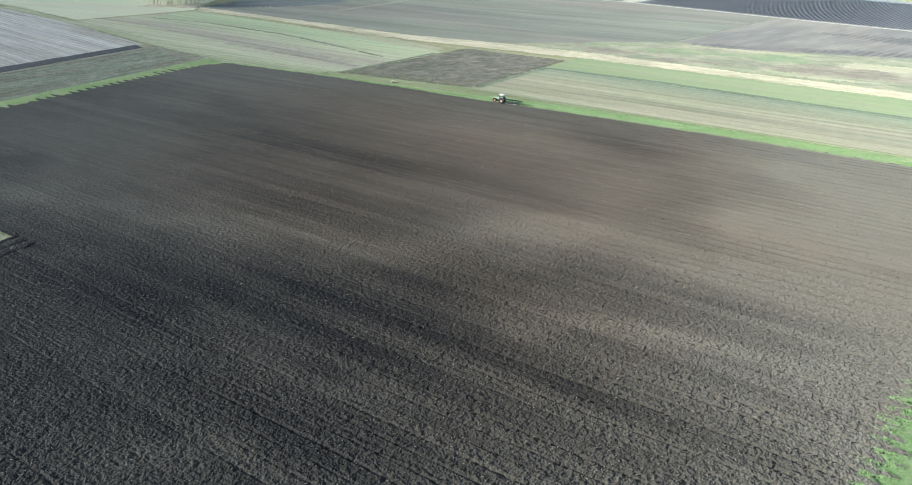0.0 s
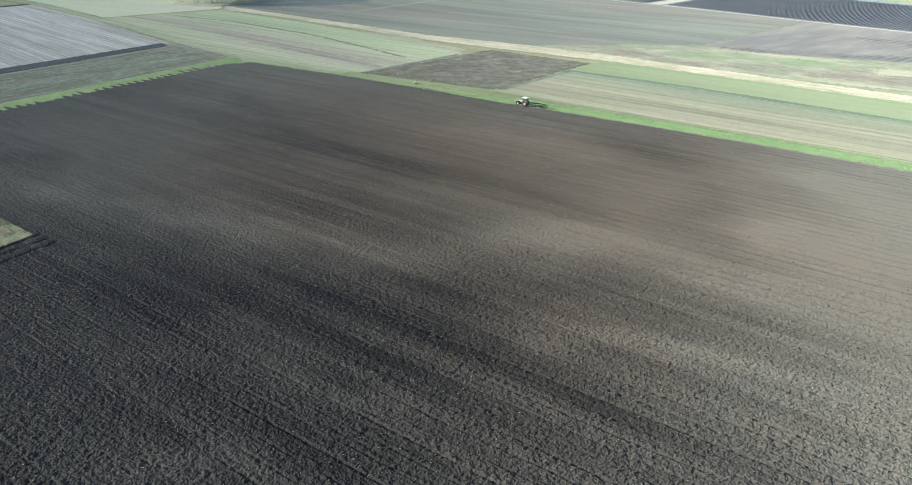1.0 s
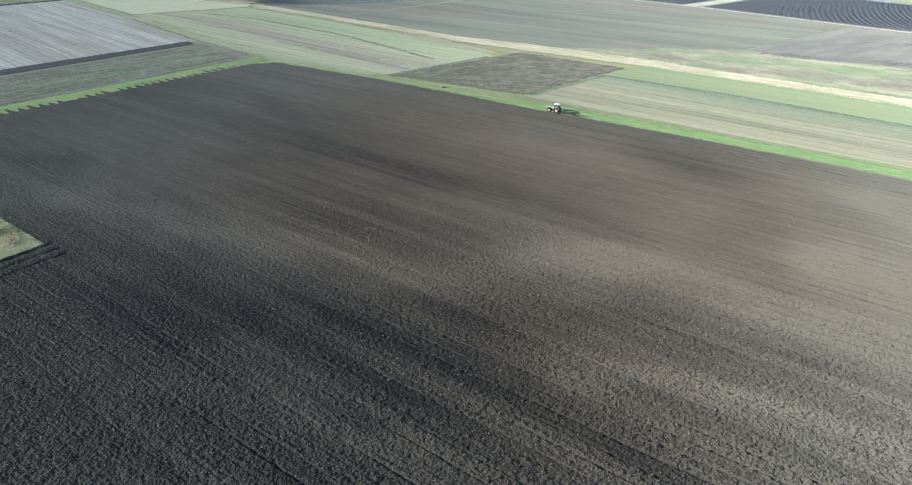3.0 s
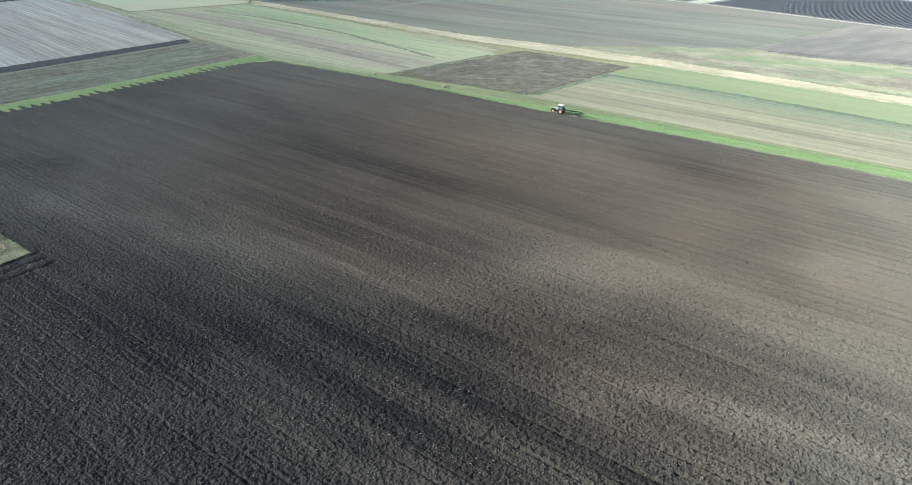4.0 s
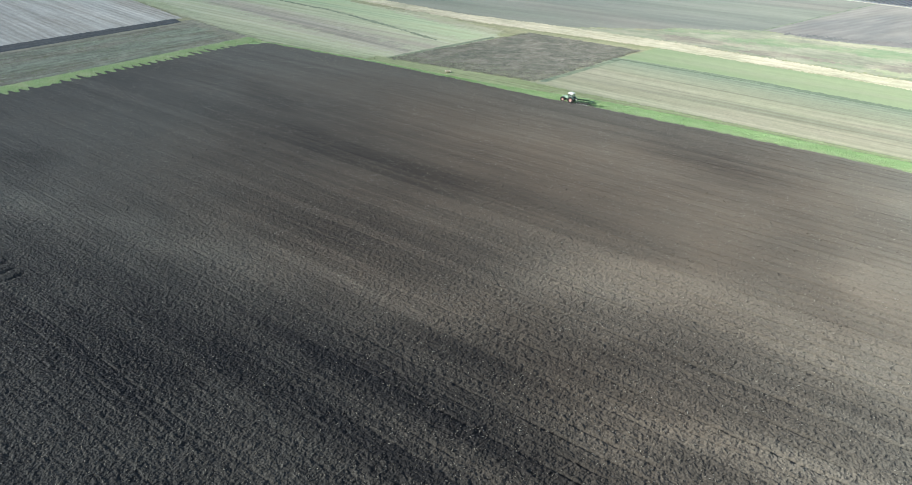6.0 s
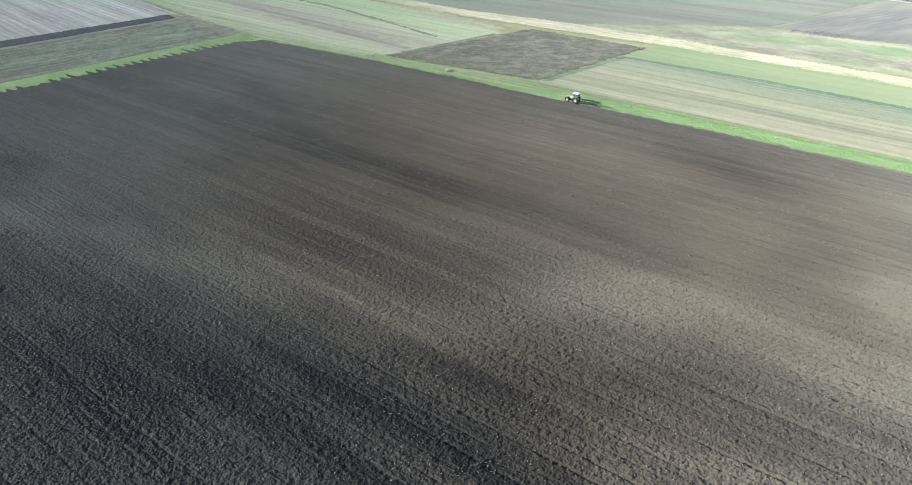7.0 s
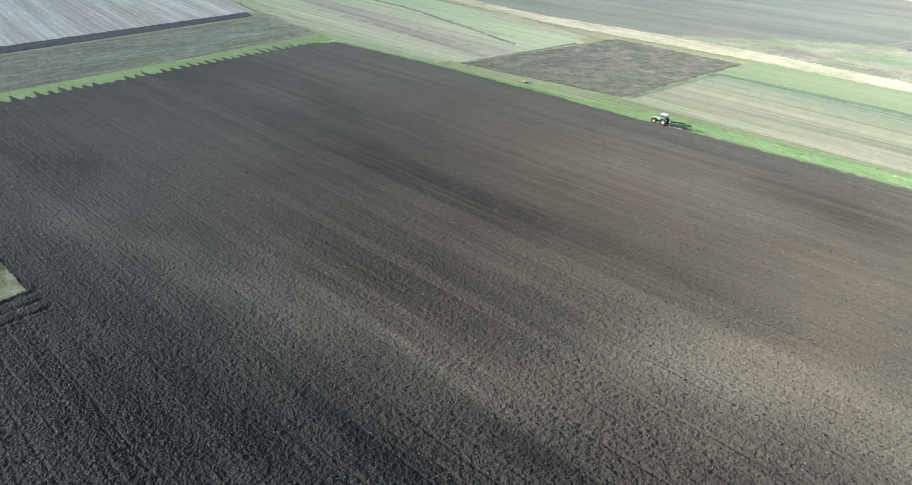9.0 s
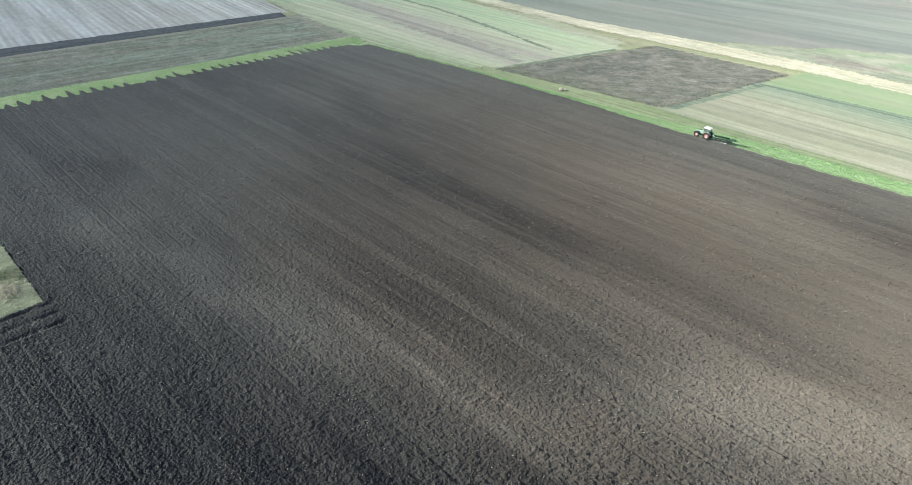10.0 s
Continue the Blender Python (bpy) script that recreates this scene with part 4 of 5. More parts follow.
def straw_heap():
    """A trodden, lumpy heap of old straw with loose stalks on it."""
    x, y = np.meshgrid(np.linspace(-119, -113.6, 60), np.linspace(38.6, 43.6, 56))
    u = ((x + 116.3) / 2.3) ** 2 + ((y - 41.2) / 2.0) ** 2
    lump = 0.5 + 0.5 * lumps(x, y, 0.9, 62, 20) + 0.35 * lumps(x, y, 0.4, 63, 50)
    z = 0.24 + 0.62 * np.clip(1 - u, 0, 1) ** 0.6 * np.clip(lump, 0, 1.2)
    k = np.arange(x.size).reshape(x.shape)
    faces = np.stack([k[:-1, :-1], k[:-1, 1:], k[1:, 1:], k[1:, :-1]], -1)[(u < 1.0)[:-1, :-1]]
    heap = tagged(new("straw_heap"), "flattened lumpy heap of pale straw on the grass island", "straw")
    mesh_object("mound", np.stack([x, y, z], -1).reshape(-1, 3), faces, TAN, heap, smooth=True)
    px, py = rng.normal(-116.3, 1.1, 260), rng.normal(41.2, 0.9, 260)
    stalks = blades("stalks", px, py, np.full(px.shape, 0.5), np.full(px.shape, 0.22), 0.09, BLADE_TAN, "loose dry straw stalks", "", 4, 76, 1.4)
    stalks.parent = heap
    return heap


straw_heap()


# ---------------------------------------------------------------- tractor
TRACTOR_GREEN = paint("tractor_green", (0.27, 0.40, 0.31), 0.4, dirt=(0.36, 0.36, 0.31), amount=0.5)
ROOF_WHITE = paint("roof_white", (0.78, 0.79, 0.76), 0.4, amount=0.12)
RIM_RED = paint("rim_red", (0.50, 0.27, 0.24), 0.6, dirt=(0.42, 0.33, 0.30), amount=0.6)
RUBBER = paint("tyre_rubber", (0.04, 0.04, 0.04), 0.85, dirt=(0.16, 0.14, 0.12), amount=0.8)
IRON = paint("dark_iron", (0.045, 0.045, 0.048), 0.6, 0.3, amount=0.5)
STEEL = paint("worn_steel", (0.60, 0.59, 0.57), 0.45, 0.25, dirt=(0.2, 0.18, 0.16), amount=0.4)
MOULD = paint("scoured_steel", (0.15, 0.145, 0.14), 0.4, 0.3, dirt=(0.10, 0.09, 0.08), amount=0.7)
PLOUGH_GREEN = paint("plough_green", (0.035, 0.085, 0.05), 0.5, amount=0.4)
GLASS, glass_tree, glass_bsdf = material("cab_glass", 0.05)
glass_bsdf.inputs["Base Color"].default_value = (0.55, 0.62, 0.60, 1)
glass_bsdf.inputs["Transmission Weight"].default_value = 0.85
glass_bsdf.inputs["Specular IOR Level"].default_value = 0.5
LAMP, lamp_tree, lamp_bsdf = material("lamp_glass", 0.12)
lamp_bsdf.inputs["Base Color"].default_value = (0.75, 0.75, 0.70, 1)
ORANGE = paint("orange_plastic", (0.65, 0.22, 0.02), 0.3, amount=0.1)


def box(bm, lo, hi, bevel=0.0, taper=None):
    """A box between two corners, bevelled; taper: scale of its top in x and y."""
    made = bmesh.ops.create_cube(bm, size=1)["verts"]
    c = [(a + b) / 2 for a, b in zip(lo, hi)]
    d = [b - a for a, b in zip(lo, hi)]
    for v in made:
        t = taper if taper and v.co.z > 0 else (1, 1)
        v.co = Vector((c[0] + v.co.x * d[0] * t[0], c[1] + v.co.y * d[1] * t[1], c[2] + v.co.z * d[2]))
    if bevel:
        edges = list({e for v in made for e in v.link_edges})
        bmesh.ops.bevel(bm, geom=edges, offset=bevel, segments=2, affect="EDGES", profile=0.6)
    return bm


def rod(bm, a, b, r0, r1=None, sides=10):
    """A round bar between two points."""
    a, b = Vector(a), Vector(b)
    made = bmesh.ops.create_cone(bm, cap_ends=True, segments=sides, radius1=r0, radius2=r0 if r1 is None else r1, depth=(b - a).length)["verts"]
    m = Matrix.Translation((a + b) / 2) @ (b - a).to_track_quat("Z", "Y").to_matrix().to_4x4()
    bmesh.ops.transform(bm, matrix=m, verts=made)
    return bm


def lathe(bm, profile, steps, axis_y=True):
    """A ring turned about the y axis from (radius, y) pairs."""
    rings = []
    for k in range(steps):
        a = 2 * math.pi * k / steps
        rings.append([bm.verts.new((r * math.cos(a), w, r * math.sin(a))) for r, w in profile])
    for k in range(steps):
        p, q = rings[k], rings[(k + 1) % steps]
        for i in range(len(profile) - 1):
            bm.faces.new((p[i], q[i], q[i + 1], p[i + 1]))
    bmesh.ops.recalc_face_normals(bm, faces=bm.faces[:])
    return bm


def wheel(name, parent, at, radius, width, rim_radius, out):
    hub = new(name)
    hub.parent, hub.location = parent, at
    w = width / 2
    bm = bmesh.new()
    lathe(bm, [(rim_radius, -w * 0.8), (radius * 0.82, -w), (radius * 0.95, -w * 0.92), (radius * 0.97, -w * 0.5), (radius * 0.975, 0), (radius * 0.97, w * 0.5),
               (radius * 0.95, w * 0.92), (radius * 0.82, w), (rim_radius, w * 0.8), (rim_radius, -w * 0.8)], 40)
    for k in range(22):                                  # chevron lugs
        for side in (-1, 1):
            a = 2 * math.pi * (k + 0.25 * side) / 22
            made = bmesh.ops.create_cube(bm, size=1)["verts"]
            m = Matrix.Rotation(-a, 4, "Y") @ Matrix.Translation((radius * 0.985, side * w * 0.45, 0)) @ Matrix.Rotation(side * 0.75, 4, "X") @ Matrix.Diagonal((0.06, width * 0.62, 0.07, 1))
            bmesh.ops.transform(bm, matrix=m, verts=made)
    part("tyre", bm, RUBBER, hub, "muddy black rubber tyre")
    bm = bmesh.new()
    lathe(bm, [(rim_radius, -w * 0.7), (rim_radius * 1.03, -w * 0.8), (rim_radius, w * 0.8 * out), (rim_radius * 0.9, w * 0.55 * out), (rim_radius * 0.45, w * 0.25 * out), (rim_radius * 0.30, w * 0.5 * out), (0.01, w * 0.5 * out)], 28)
    for k in range(8):
        a = 2 * math.pi * k / 8
        rod(bm, (rim_radius * 0.38 * math.cos(a), w * 0.2 * out, rim_radius * 0.38 * math.sin(a)), (rim_radius * 0.38 * math.cos(a), w * 0.42 * out, rim_radius * 0.38 * math.sin(a)), 0.025, sides=6)
    part("rim", bm, RIM_RED, hub, "red steel rim")


def tractor():
    """Nose towards +x, standing on z = 0, the rear axle at x = 0."""
    body = tagged(new("tractor"), "green tractor with a white cab roof and red rims", "tractor")
    wheel("rear_wheel", body, (0, -0.98, 0.95), 0.95, 0.62, 0.50, -1)
    wheel("rear_wheel", body, (0, 0.98, 0.95), 0.95, 0.62, 0.50, 1)
    wheel("front_wheel", body, (2.75, -0.95, 0.72), 0.72, 0.5, 0.38, -1)
    wheel("front_wheel", body, (2.75, 0.95, 0.72), 0.72, 0.5, 0.38, 1)
    bm = box(bmesh.new(), (-0.5, -0.32, 0.62), (2.9, 0.32, 1.12), 0.05)
    rod(bm, (0, -0.95, 0.95), (0, 0.95, 0.95), 0.14)
    rod(bm, (2.75, -0.9, 0.72), (2.75, 0.9, 0.72), 0.10)
    box(bm, (0.4, -0.72, 0.55), (1.3, -0.34, 1.0), 0.06)
    box(bm, (0.4, 0.34, 0.55), (1.3, 0.72, 1.0), 0.06)
    part("chassis", bm, IRON, body, "dark iron chassis and axles")
    bm = bmesh.new()                                    # bonnet, falling to the nose
    rows = [(1.05, 0.46, 1.10, 1.86), (1.9, 0.46, 1.08, 1.82), (2.9, 0.43, 1.02, 1.66), (3.35, 0.38, 0.98, 1.45), (3.48, 0.30, 1.0, 1.25)]
    rings = []
    for x, w, z0, z1 in rows:
        rings.append([bm.verts.new(p) for p in ((x, -w, z0), (x, -w, z1 - 0.16), (x, -w * 0.72, z1 - 0.03), (x, 0, z1), (x, w * 0.72, z1 - 0.03), (x, w, z1 - 0.16), (x, w, z0))])
    for p, q in zip(rings, rings[1:]):
        for i in range(6):
            bm.faces.new((p[i], q[i], q[i + 1], p[i + 1]))
        bm.faces.new((p[6], q[6], q[0], p[0]))
    bm.faces.new(rings[0]), bm.faces.new(rings[-1])
    bmesh.ops.recalc_face_normals(bm, faces=bm.faces[:])
    part("bonnet", bm, TRACTOR_GREEN, body, "green bonnet sloping to the nose")
    bm = bmesh.new()
    for k in range(5):
        box(bm, (3.44, -0.26, 1.02 + k * 0.055), (3.50, 0.26, 1.045 + k * 0.055))
    part("grille", bm, IRON, body)
    for s in (-1, 1):
        part("headlight", rod(bmesh.new(), (3.38, s * 0.24, 1.36), (3.47, s * 0.24, 1.34), 0.075), LAMP, body)
        bm = bmesh.new()                                # side grille on the bonnet
        for k in range(6):
            box(bm, (2.2 + k * 0.14, s * 0.45 - 0.02, 1.2), (2.28 + k * 0.14, s * 0.45 + 0.02, 1.5))
        part("vent", bm, IRON, body)
    part("front_weight", box(bmesh.new(), (3.3, -0.42, 0.62), (3.85, 0.42, 1.0), 0.07), IRON, body, "grey front ballast block")
    # cab
    part("cab_floor", box(bmesh.new(), (-0.42, -0.78, 1.12), (1.15, 0.78, 1.32), 0.05), TRACTOR_GREEN, body)
    corners = [(-0.45, 0.74), (0.30, 0.80), (1.12, 0.70)]
    for x, y in corners:
        for s in (-1, 1):
            part("pillar", rod(bmesh.new(), (x, s * y, 1.3), (x * 0.92 + 0.02, s * (y - 0.04), 2.82), 0.045, sides=8), IRON, body)
    bm = box(bmesh.new(), (-0.62, -0.86, 2.80), (1.25, 0.86, 3.02), 0.08, (0.9, 0.9))
    part("roof", bm, ROOF_WHITE, body, "white cab roof")
    for x0, x1 in ((-0.40, 0.26), (0.34, 1.08)):
        for s in (-1, 1):
            part("side_window", box(bmesh.new(), (x0, s * 0.755 - 0.008, 1.36), (x1, s * 0.755 + 0.008, 2.78)), GLASS, body)
    part("windscreen", box(bmesh.new(), (1.085, -0.66, 1.7), (1.10, 0.66, 2.78)), GLASS, body)
    part("rear_window", box(bmesh.new(), (-0.44, -0.68, 1.5), (-0.425, 0.68, 2.78)), GLASS, body)
    seat = bmesh.new()
    box(seat, (0.05, -0.25, 1.5), (0.5, 0.25, 1.65), 0.05), box(seat, (-0.05, -0.25, 1.62), (0.08, 0.25, 2.25), 0.04)
    part("seat", seat, RUBBER, body)
    part("dashboard", box(bmesh.new(), (0.85, -0.3, 1.32), (1.05, 0.3, 1.85), 0.05), IRON, body)
    bm = lathe(bmesh.new(), [(0.17, -0.015), (0.19, 0), (0.17, 0.015), (0.155, 0), (0.17, -0.015)], 20)
    ob = part("steering_wheel", bm, RUBBER, body)
    ob.matrix_basis = Matrix.Translation((0.75, 0, 1.92)) @ Matrix.Rotation(radians(65), 4, "X") @ Matrix.Rotation(radians(20), 4, "Y")
    # mudguards
    for s in (-1, 1):
        for name, cx, cz, r, w, a0, a1, m in (("rear_mudguard", 0, 0.95, 1.06, 0.5, 15, 165, TRACTOR_GREEN), ("front_mudguard", 2.75, 0.72, 0.82, 0.42, 40, 150, IRON)):
            bm, rows = bmesh.new(), []
            for k in range(13):
                a = radians(a0 + (a1 - a0) * k / 12)
                yy = s * (0.95 if cx else 0.96)
                rows.append([bm.verts.new((cx + q * math.cos(a), yy + d, cz + q * math.sin(a))) for q, d in ((r, -w / 2), (r, w / 2), (r + 0.03, w / 2), (r + 0.03, -w / 2))])
            for p, q in zip(rows, rows[1:]):
                for i in range(4):
                    bm.faces.new((p[i], p[(i + 1) % 4], q[(i + 1) % 4], q[i]))
            bm.faces.new(rows[0]), bm.faces.new(rows[-1])
            bmesh.ops.recalc_face_normals(bm, faces=bm.faces[:])
            part(name, bm, m, body)
        part("mirror", box(rod(bmesh.new(), (1.12, s * 0.72, 2.6), (1.22, s * 1.12, 2.55), 0.015, sides=6), (1.19, s * 1.2 - 0.09, 2.25), (1.24, s * 1.2 + 0.09, 2.6), 0.015), IRON, body)
        bm = bmesh.new()
        for k in range(3):
            box(bm, (0.55, s * 0.78 - 0.12, 0.45 + k * 0.26), (0.95, s * 0.78 + 0.12, 0.48 + k * 0.26))
        rod(bm, (0.55, s * 0.84, 0.45), (0.55, s * 0.84, 1.2), 0.015, sides=6), rod(bm, (0.95, s * 0.84, 0.45), (0.95, s * 0.84, 1.2), 0.015, sides=6)
        part("step_ladder", bm, IRON, body)
        part("tail_light", box(bmesh.new(), (-0.62, s * 0.7 - 0.1, 1.55), (-0.56, s * 0.7 + 0.1, 1.66), 0.015), RIM_RED, body)
        part("work_light", rod(bmesh.new(), (1.2, s * 0.6, 2.86), (1.29, s * 0.6, 2.84), 0.06), LAMP, body)
    bm = rod(bmesh.new(), (1.22, -0.58, 1.2), (1.22, -0.58, 2.65), 0.055)
    rod(bm, (1.22, -0.58, 1.55), (1.22, -0.58, 2.2), 0.09), rod(bm, (1.22, -0.58, 2.63), (1.16, -0.58, 2.85), 0.05)
    part("exhaust", bm, IRON, body, "upright dark exhaust pipe")
    part("beacon", rod(bmesh.new(), (-0.4, 0.6, 3.0), (-0.4, 0.6, 3.16), 0.06, 0.045), ORANGE, body)
    bm = bmesh.new()
    for s in (-1, 1):
        rod(bm, (-0.4, s * 0.4, 0.72), (-1.15, s * 0.45, 0.62), 0.045, sides=8), rod(bm, (-0.5, s * 0.3, 1.25), (-0.95, s * 0.42, 0.7), 0.025, sides=8)
    rod(bm, (-0.5, 0, 1.2), (-1.15, 0, 1.15), 0.04, sides=8)
    part("linkage", bm, IRON, body)
    return body


def plough_body(parent, x, y, up):
    """One share with its mouldboard and leg; up: -1 works in the soil, 1 is carried above the beam."""
    holder = new("plough_body")
    holder.parent, holder.location, holder.scale = parent, (x, y, 0.98), (0.95, 1.25, 1.15 if up < 0 else -0.8)
    part("leg", box(bmesh.new(), (-0.10, -0.05, -0.62), (0.06, 0.05, 0.0), 0.02), PLOUGH_GREEN, holder)
    bm, rows = bmesh.new(), []
    for k in range(9):
        f = k / 8
        rows.append([bm.verts.new((0.40 - 1.05 * f, -0.06 - 0.42 * f ** 1.5 - 0.16 * f * g + dy, -0.85 + 0.04 * f + g * (0.42 + 0.1 * f))) for g in (0, 0.5, 1) for dy in (0.0, 0.03)])
    for p, q in zip(rows, rows[1:]):
        for a, b in ((0, 2), (2, 4), (4, 5), (5, 3), (3, 1), (1, 0)):
            bm.faces.new((p[a], q[a], q[b], p[b]))
    bm.faces.new([rows[0][i] for i in (0, 2, 4, 5, 3, 1)]), bm.faces.new([rows[-1][i] for i in (0, 2, 4, 5, 3, 1)])
    bmesh.ops.recalc_face_normals(bm, faces=bm.faces[:])
    part("mouldboard", bm, MOULD if up < 0 else PLOUGH_GREEN, holder, "scoured grey steel mouldboard" if up < 0 else "dark green raised mouldboard")
    part("share", box(bmesh.new(), (-0.35, -0.36, -0.90), (0.52, 0.02, -0.80), 0.02), STEEL if up < 0 else PLOUGH_GREEN, holder, "bright worn steel share" if up < 0 else "")
    part("skim_plate", box(bmesh.new(), (0.02, -0.50, -0.58), (0.40, -0.36, -0.06), 0.04), STEEL, holder, "pale steel skimmer plate")


def plough():
    """Mounted reversible plough behind the tractor: hitch at x = -1.15, beam running back aslant."""
    rig = tagged(new("mounted_plough"), "dark green reversible plough with four pairs of steel bodies", "plough")
    bm = rod(bmesh.new(), (-1.15, -0.5, 0.65), (-1.15, 0.5, 0.65), 0.05)
    box(bm, (-1.35, -0.35, 0.55), (-1.1, 0.35, 1.45), 0.05, (1, 0.5))
    part("headstock", bm, PLOUGH_GREEN, rig, "green headstock on the three-point hitch")
    bm = bmesh.new()
    made = box(bm, (0, -0.09, 0.86), (4.7, 0.09, 1.06), 0.03)
    bmesh.ops.transform(bm, matrix=Matrix.Translation((-1.3, 0.75, 0)) @ Matrix.Rotation(radians(180 + 18), 4, "Z"), verts=bm.verts[:])
    part("beam", bm, PLOUGH_GREEN, rig, "dark green main beam")
    part("turnover_cylinder", rod(bmesh.new(), (-1.25, 0.1, 1.4), (-2.1, 0.45, 1.15), 0.06), STEEL, rig)
    for k in range(4):
        d = 0.75 + k * 1.0
        x, y = -1.3 - d * math.cos(radians(18)), 0.75 - d * math.sin(radians(18))
        plough_body(rig, x, y, -1)
        plough_body(rig, x - 0.1, y, 1)
    x, y = -1.3 - 4.5 * math.cos(radians(18)), 0.75 - 4.5 * math.sin(radians(18))
    part("wheel_arm", rod(bmesh.new(), (x, y, 0.96), (x - 0.45, y - 0.25, 0.34), 0.05), PLOUGH_GREEN, rig)
    bm = lathe(bmesh.new(), [(0.16, -0.1), (0.31, -0.12), (0.34, -0.06), (0.34, 0.06), (0.31, 0.12), (0.16, 0.1), (0.16, -0.1)], 24)
    ob = part("depth_wheel", bm, RUBBER, rig)
    ob.location = (x - 0.45, y - 0.38, 0.34)
    part("tail_tool", box(rod(bmesh.new(), (x, y, 1.0), (x - 0.6, y - 0.2, 1.25), 0.05), (x - 1.7, y - 0.7, 1.2), (x - 0.4, y + 0.1, 1.5), 0.06), PLOUGH_GREEN, rig, "dark green trailing press arm")
    return rig


TRACTOR_AT = pose(-81.0, 166.2, 0.26, 0, 0, 180 - 1.2)
tractor().matrix_basis = TRACTOR_AT @ Matrix.Scale(0.81, 4)
plough().matrix_basis = TRACTOR_AT @ Matrix.Scale(0.81, 4)


# ---------------------------------------------------------------- trees, vines, small things
def bare_tree(seed):
    rng = random.Random(seed)
    root = tagged(new("bare_tree"), "leafless tree with a slim greyish trunk", "tree", "copse at the field corner")
    height = rng.uniform(13, 17)

    def limb(bm, a, way, length, r, depth):
        steps, p = 4, a.copy()
        ring = None
        for k in range(steps + 1):
            rad = r * (1 - 0.75 * k / steps)
            q = way.to_track_quat("Z", "Y").to_matrix()
            now = [bm.verts.new(p + q @ Vector((math.cos(i * math.pi / 1.5) * rad, math.sin(i * math.pi / 1.5) * rad, 0))) for i in range(3)]
            if ring:
                for i in range(3):
                    bm.faces.new((ring[i], ring[(i + 1) % 3], now[(i + 1) % 3], now[i]))
            ring = now
            if k and depth < 3 and k > (1 if depth == 0 else 0):
                for _ in range(3 if depth == 0 else 2):
                    side = (way + Vector((rng.uniform(-1, 1), rng.uniform(-1, 1), rng.uniform(-0.1, 0.6))) * 1.1).normalized()
                    limb(bm, p, side, length * rng.uniform(0.35, 0.55), rad * 0.55, depth + 1)
            way = (way + Vector((rng.uniform(-1, 1), rng.uniform(-1, 1), 0.25)) * (0.08 + 0.1 * depth)).normalized()
            p = p + way * (length / steps)

    bm = bmesh.new()
    limb(bm, Vector((0, 0, -0.3)), Vector((0, 0, 1)), height, 0.24, 1)
    part("trunk", bm, BARK, root)
    bm = bmesh.new()
    for k in range(9):
        z = height * rng.uniform(0.3, 0.9)
        limb(bm, Vector((0, 0, z)), Vector((rng.uniform(-1, 1), rng.uniform(-1, 1), rng.uniform(0.4, 1))).normalized(), height * 0.35 * (1.2 - z / height), 0.07, 2)
    part("crown", bm, BARK, root, "thin leafless twigs")
    return root


kinds = [bare_tree(s) for s in (1, 2, 3, 4)]
rng2 = random.Random(80)
spots = []
while len(spots) < 80:
    f, d = rng2.uniform(0, 1), rng2.uniform(0, 1) ** 1.4 * 55
    p = (-334.5 + 23 * f - 0.6 * d, 234.0 + 13.5 * f + 0.8 * d)
    if all(math.hypot(p[0] - q[0], p[1] - q[1]) > 2.0 for q in spots):
        spots.append(p)
for i, (px, py) in enumerate(spots):
    m = pose(px, py, -0.06, 0, 0, rng2.uniform(0, 360))
    if i < 4:
        kinds[i].matrix_basis = m
    else:
        copy_thing(kinds[i % 4], m)
x = rng.uniform(-336, -310, 1500)
y = 232 + (x + 338) * 0.52 + rng.normal(1.0, 2.0, 1500)
blades("copse_undergrowth", x, y, np.full(x.shape, -0.06), np.full(x.shape, 0.55), 0.25, BLADE_WHITE, "pale dry undergrowth below the bare trees", "reeds", 4, 77, 0.6)


def vine_row(length, seed):
    """A row of bare vines on wires, along +x."""
    r = np.random.default_rng(seed)
    row = tagged(new("vine_row"), "dark leafless vine row on posts and wires", "vine row", "vineyard")
    n = int(length / 0.9)
    s = np.linspace(0, length, n)
    prof = np.array([(-0.12, 0.0), (-0.34, 0.25), (-0.2, 0.46), (0.2, 0.48), (0.34, 0.28), (0.12, 0.0)])
    p = np.zeros((n, 6, 3))
    p[..., 0] = s[:, None] + r.uniform(-0.12, 0.12, (n, 6))
    p[..., 1] = prof[:, 0] * r.uniform(0.75, 1.25, (n, 6))
    p[..., 2] = prof[:, 1] * r.uniform(0.88, 1.1, (n, 1)) * r.uniform(0.92, 1.08, (n, 6)) - 0.06
    k = np.arange(n * 6).reshape(n, 6)
    faces = np.stack([k[:-1, :-1], k[1:, :-1], k[1:, 1:], k[:-1, 1:]], -1).reshape(-1, 4)
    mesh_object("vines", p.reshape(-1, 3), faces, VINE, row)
    for at in (0.0, length):
        part("end_post", rod(bmesh.new(), (at - 0.25, 0, -0.1), (at, 0, 1.1), 0.07, sides=6), POST, row, "pale weathered end post")
    return row


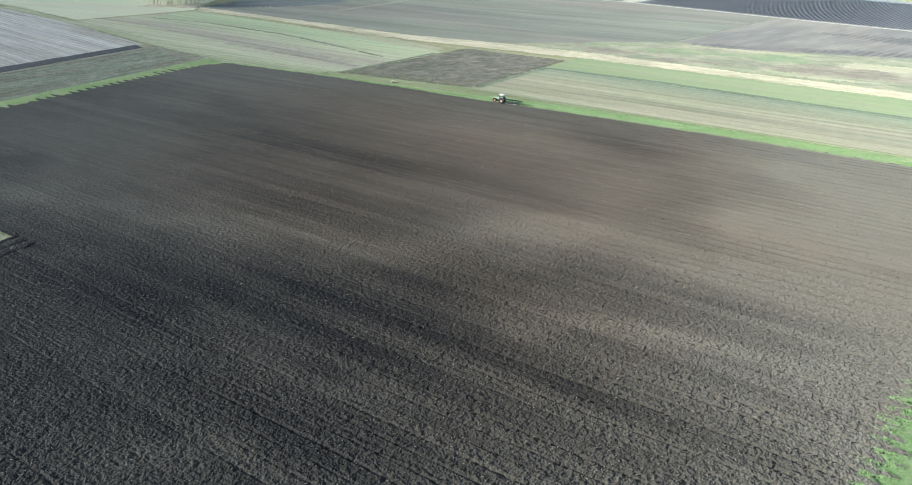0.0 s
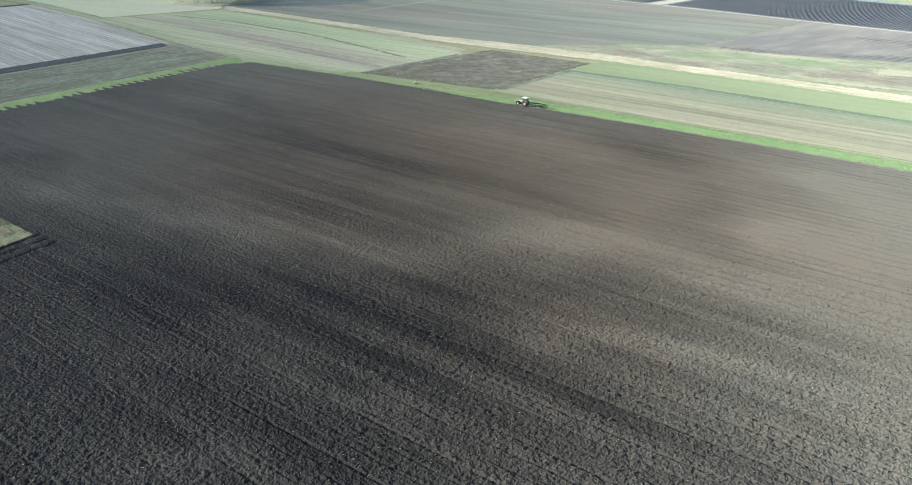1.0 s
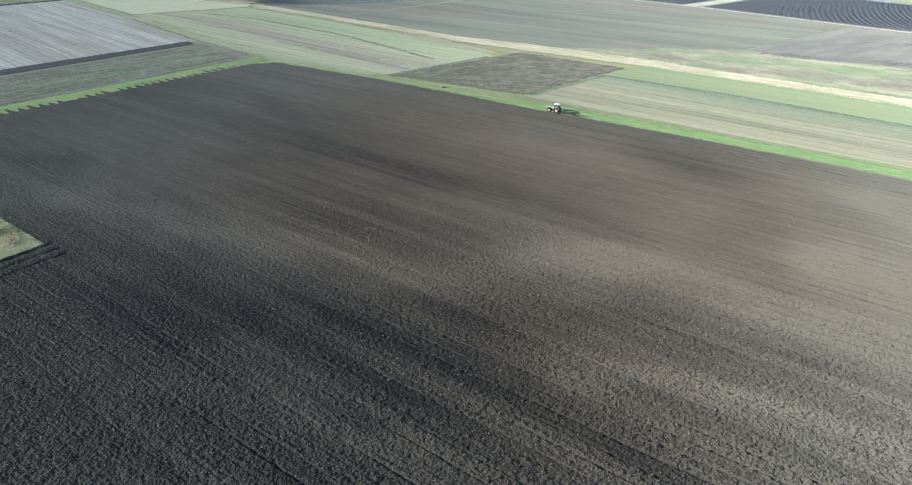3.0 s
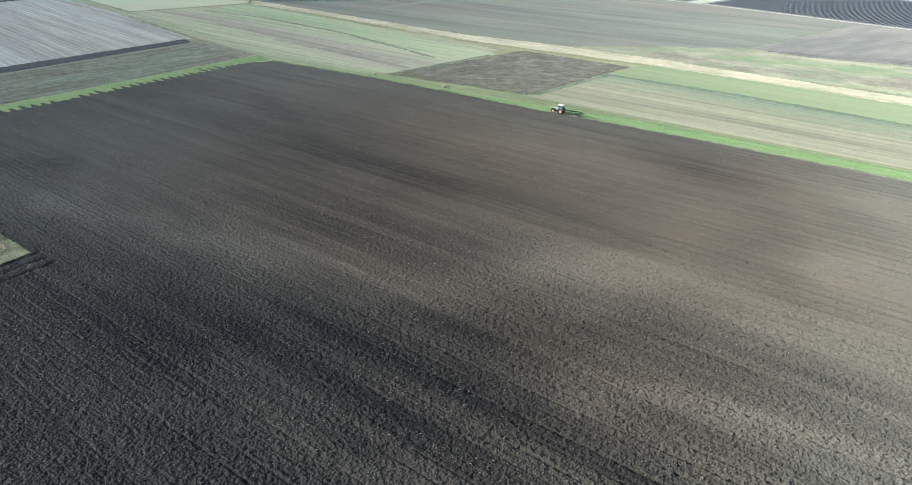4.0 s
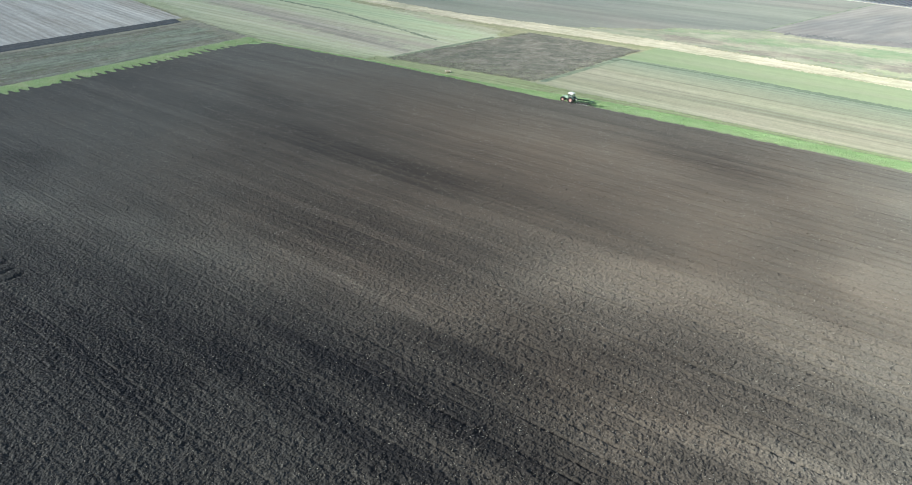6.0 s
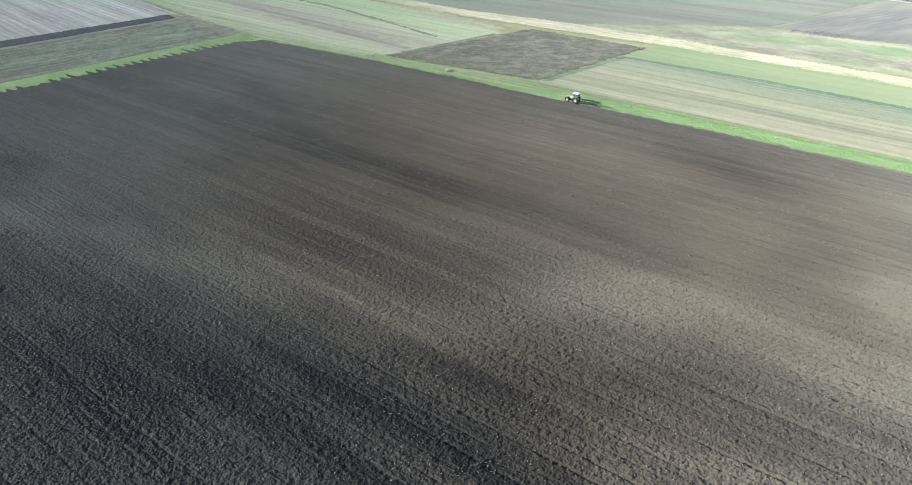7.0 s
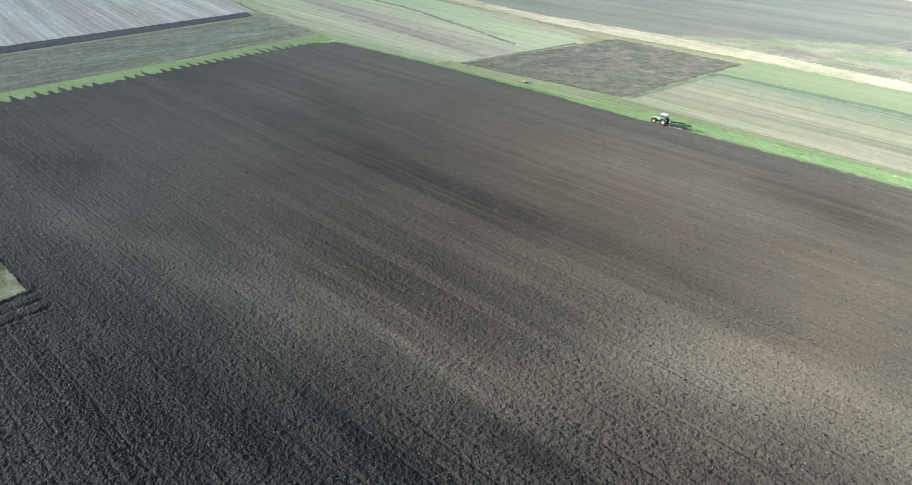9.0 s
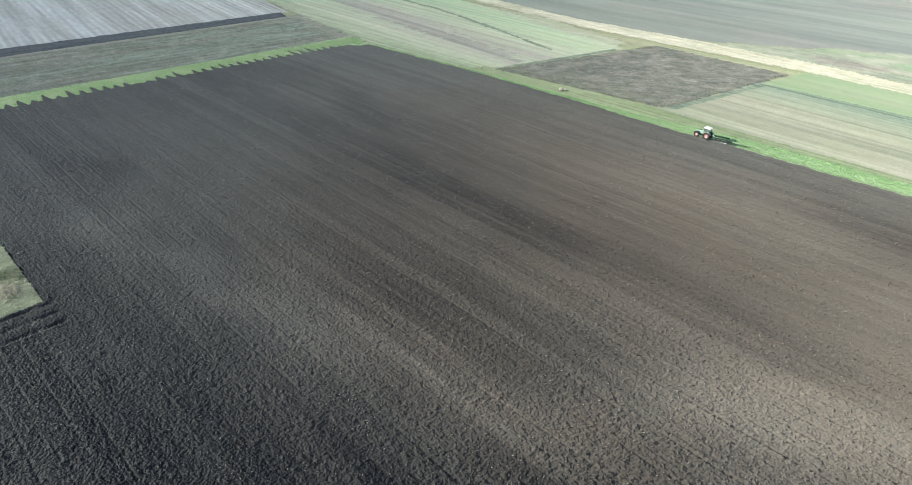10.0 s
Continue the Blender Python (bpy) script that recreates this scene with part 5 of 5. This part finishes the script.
POST = paint("weathered_wood", (0.52, 0.49, 0.43), 0.85, amount=0.2)
first = [vine_row(135, 90), vine_row(135, 91), vine_row(135, 92)]
step, made = 1.9, 0
EDGE = [(-200, 437), (-120, 434), (-34, 421), (30, 414), (90, 408)]
for k in range(147):
    x0 = -200 + k * step
    if -131.5 < x0 < -118:
        continue
    m = pose(x0, float(interp(x0, EDGE)), -0.05, 0, 0, 76.5)
    if made < 3:
        first[made].matrix_basis = m
    else:
        copy_thing(first[made % 3], m)
    made += 1


def shrub(name, r, h, mat, label, seed, per=60):
    """A low bush: a cluster of small leaves round an uneven core."""
    q = np.random.default_rng(seed)
    n = per
    d = q.normal(0, 1, (n, 3))
    d /= np.linalg.norm(d, axis=1)[:, None]
    c = d * np.array([r, r, h * 0.55]) * q.uniform(0.5, 1, (n, 1)) + (0, 0, h * 0.5)
    a, b = q.normal(0, 0.14, (n, 3)), q.normal(0, 0.14, (n, 3))
    verts = np.stack([c - a, c + b, c + a, c - b], 1).reshape(-1, 3)
    root = tagged(new(name), label, name.replace("_", " "))
    part("stem", rod(bmesh.new(), (0, 0, -0.1), (0, 0, h * 0.6), 0.05, 0.02, 6), BARK, root)
    mesh_object("foliage", verts, np.arange(n * 4).reshape(n, 4), mat, root)
    return root


BLEACHED = leaf_material("bleached_straw", (0.66, 0.62, 0.52), (0.74, 0.70, 0.60), (0.62, 0.58, 0.48))
DARKLEAF = leaf_material("dull_leaves", (0.20, 0.24, 0.14), (0.27, 0.29, 0.18), (0.27, 0.27, 0.18))
bush = shrub("low_bush", 0.38, 0.55, DARKLEAF, "small dull green bush by the grass road", 95)
bush.matrix_basis = pose(-148, 166.2, -0.015) @ Matrix.Scale(0.6, 4)
for px, py, k in ((-141.5, 165.6, 0.45), (-152, 166.8, 0.5), (-186, 242.5, 0.5), (-96, 249.5, 0.5)):
    copy_thing(bush, pose(px, py, -0.02, 0, 0, px * 37 % 360) @ Matrix.Scale(k, 4))
heap = shrub("straw_tuft", 0.9, 0.5, BLEACHED, "pale dry tuft at the edge of the green strip", 96, 120)
heap.matrix_basis = pose(-122.1, 168.8, -0.012)

# ---------------------------------------------------------------- the plan at its true size
for ob in scene.objects:
    if ob.parent is None and ob.type in {"MESH", "EMPTY"}:
        ob.matrix_basis = Matrix.Scale(SIZE, 4) @ ob.matrix_basis
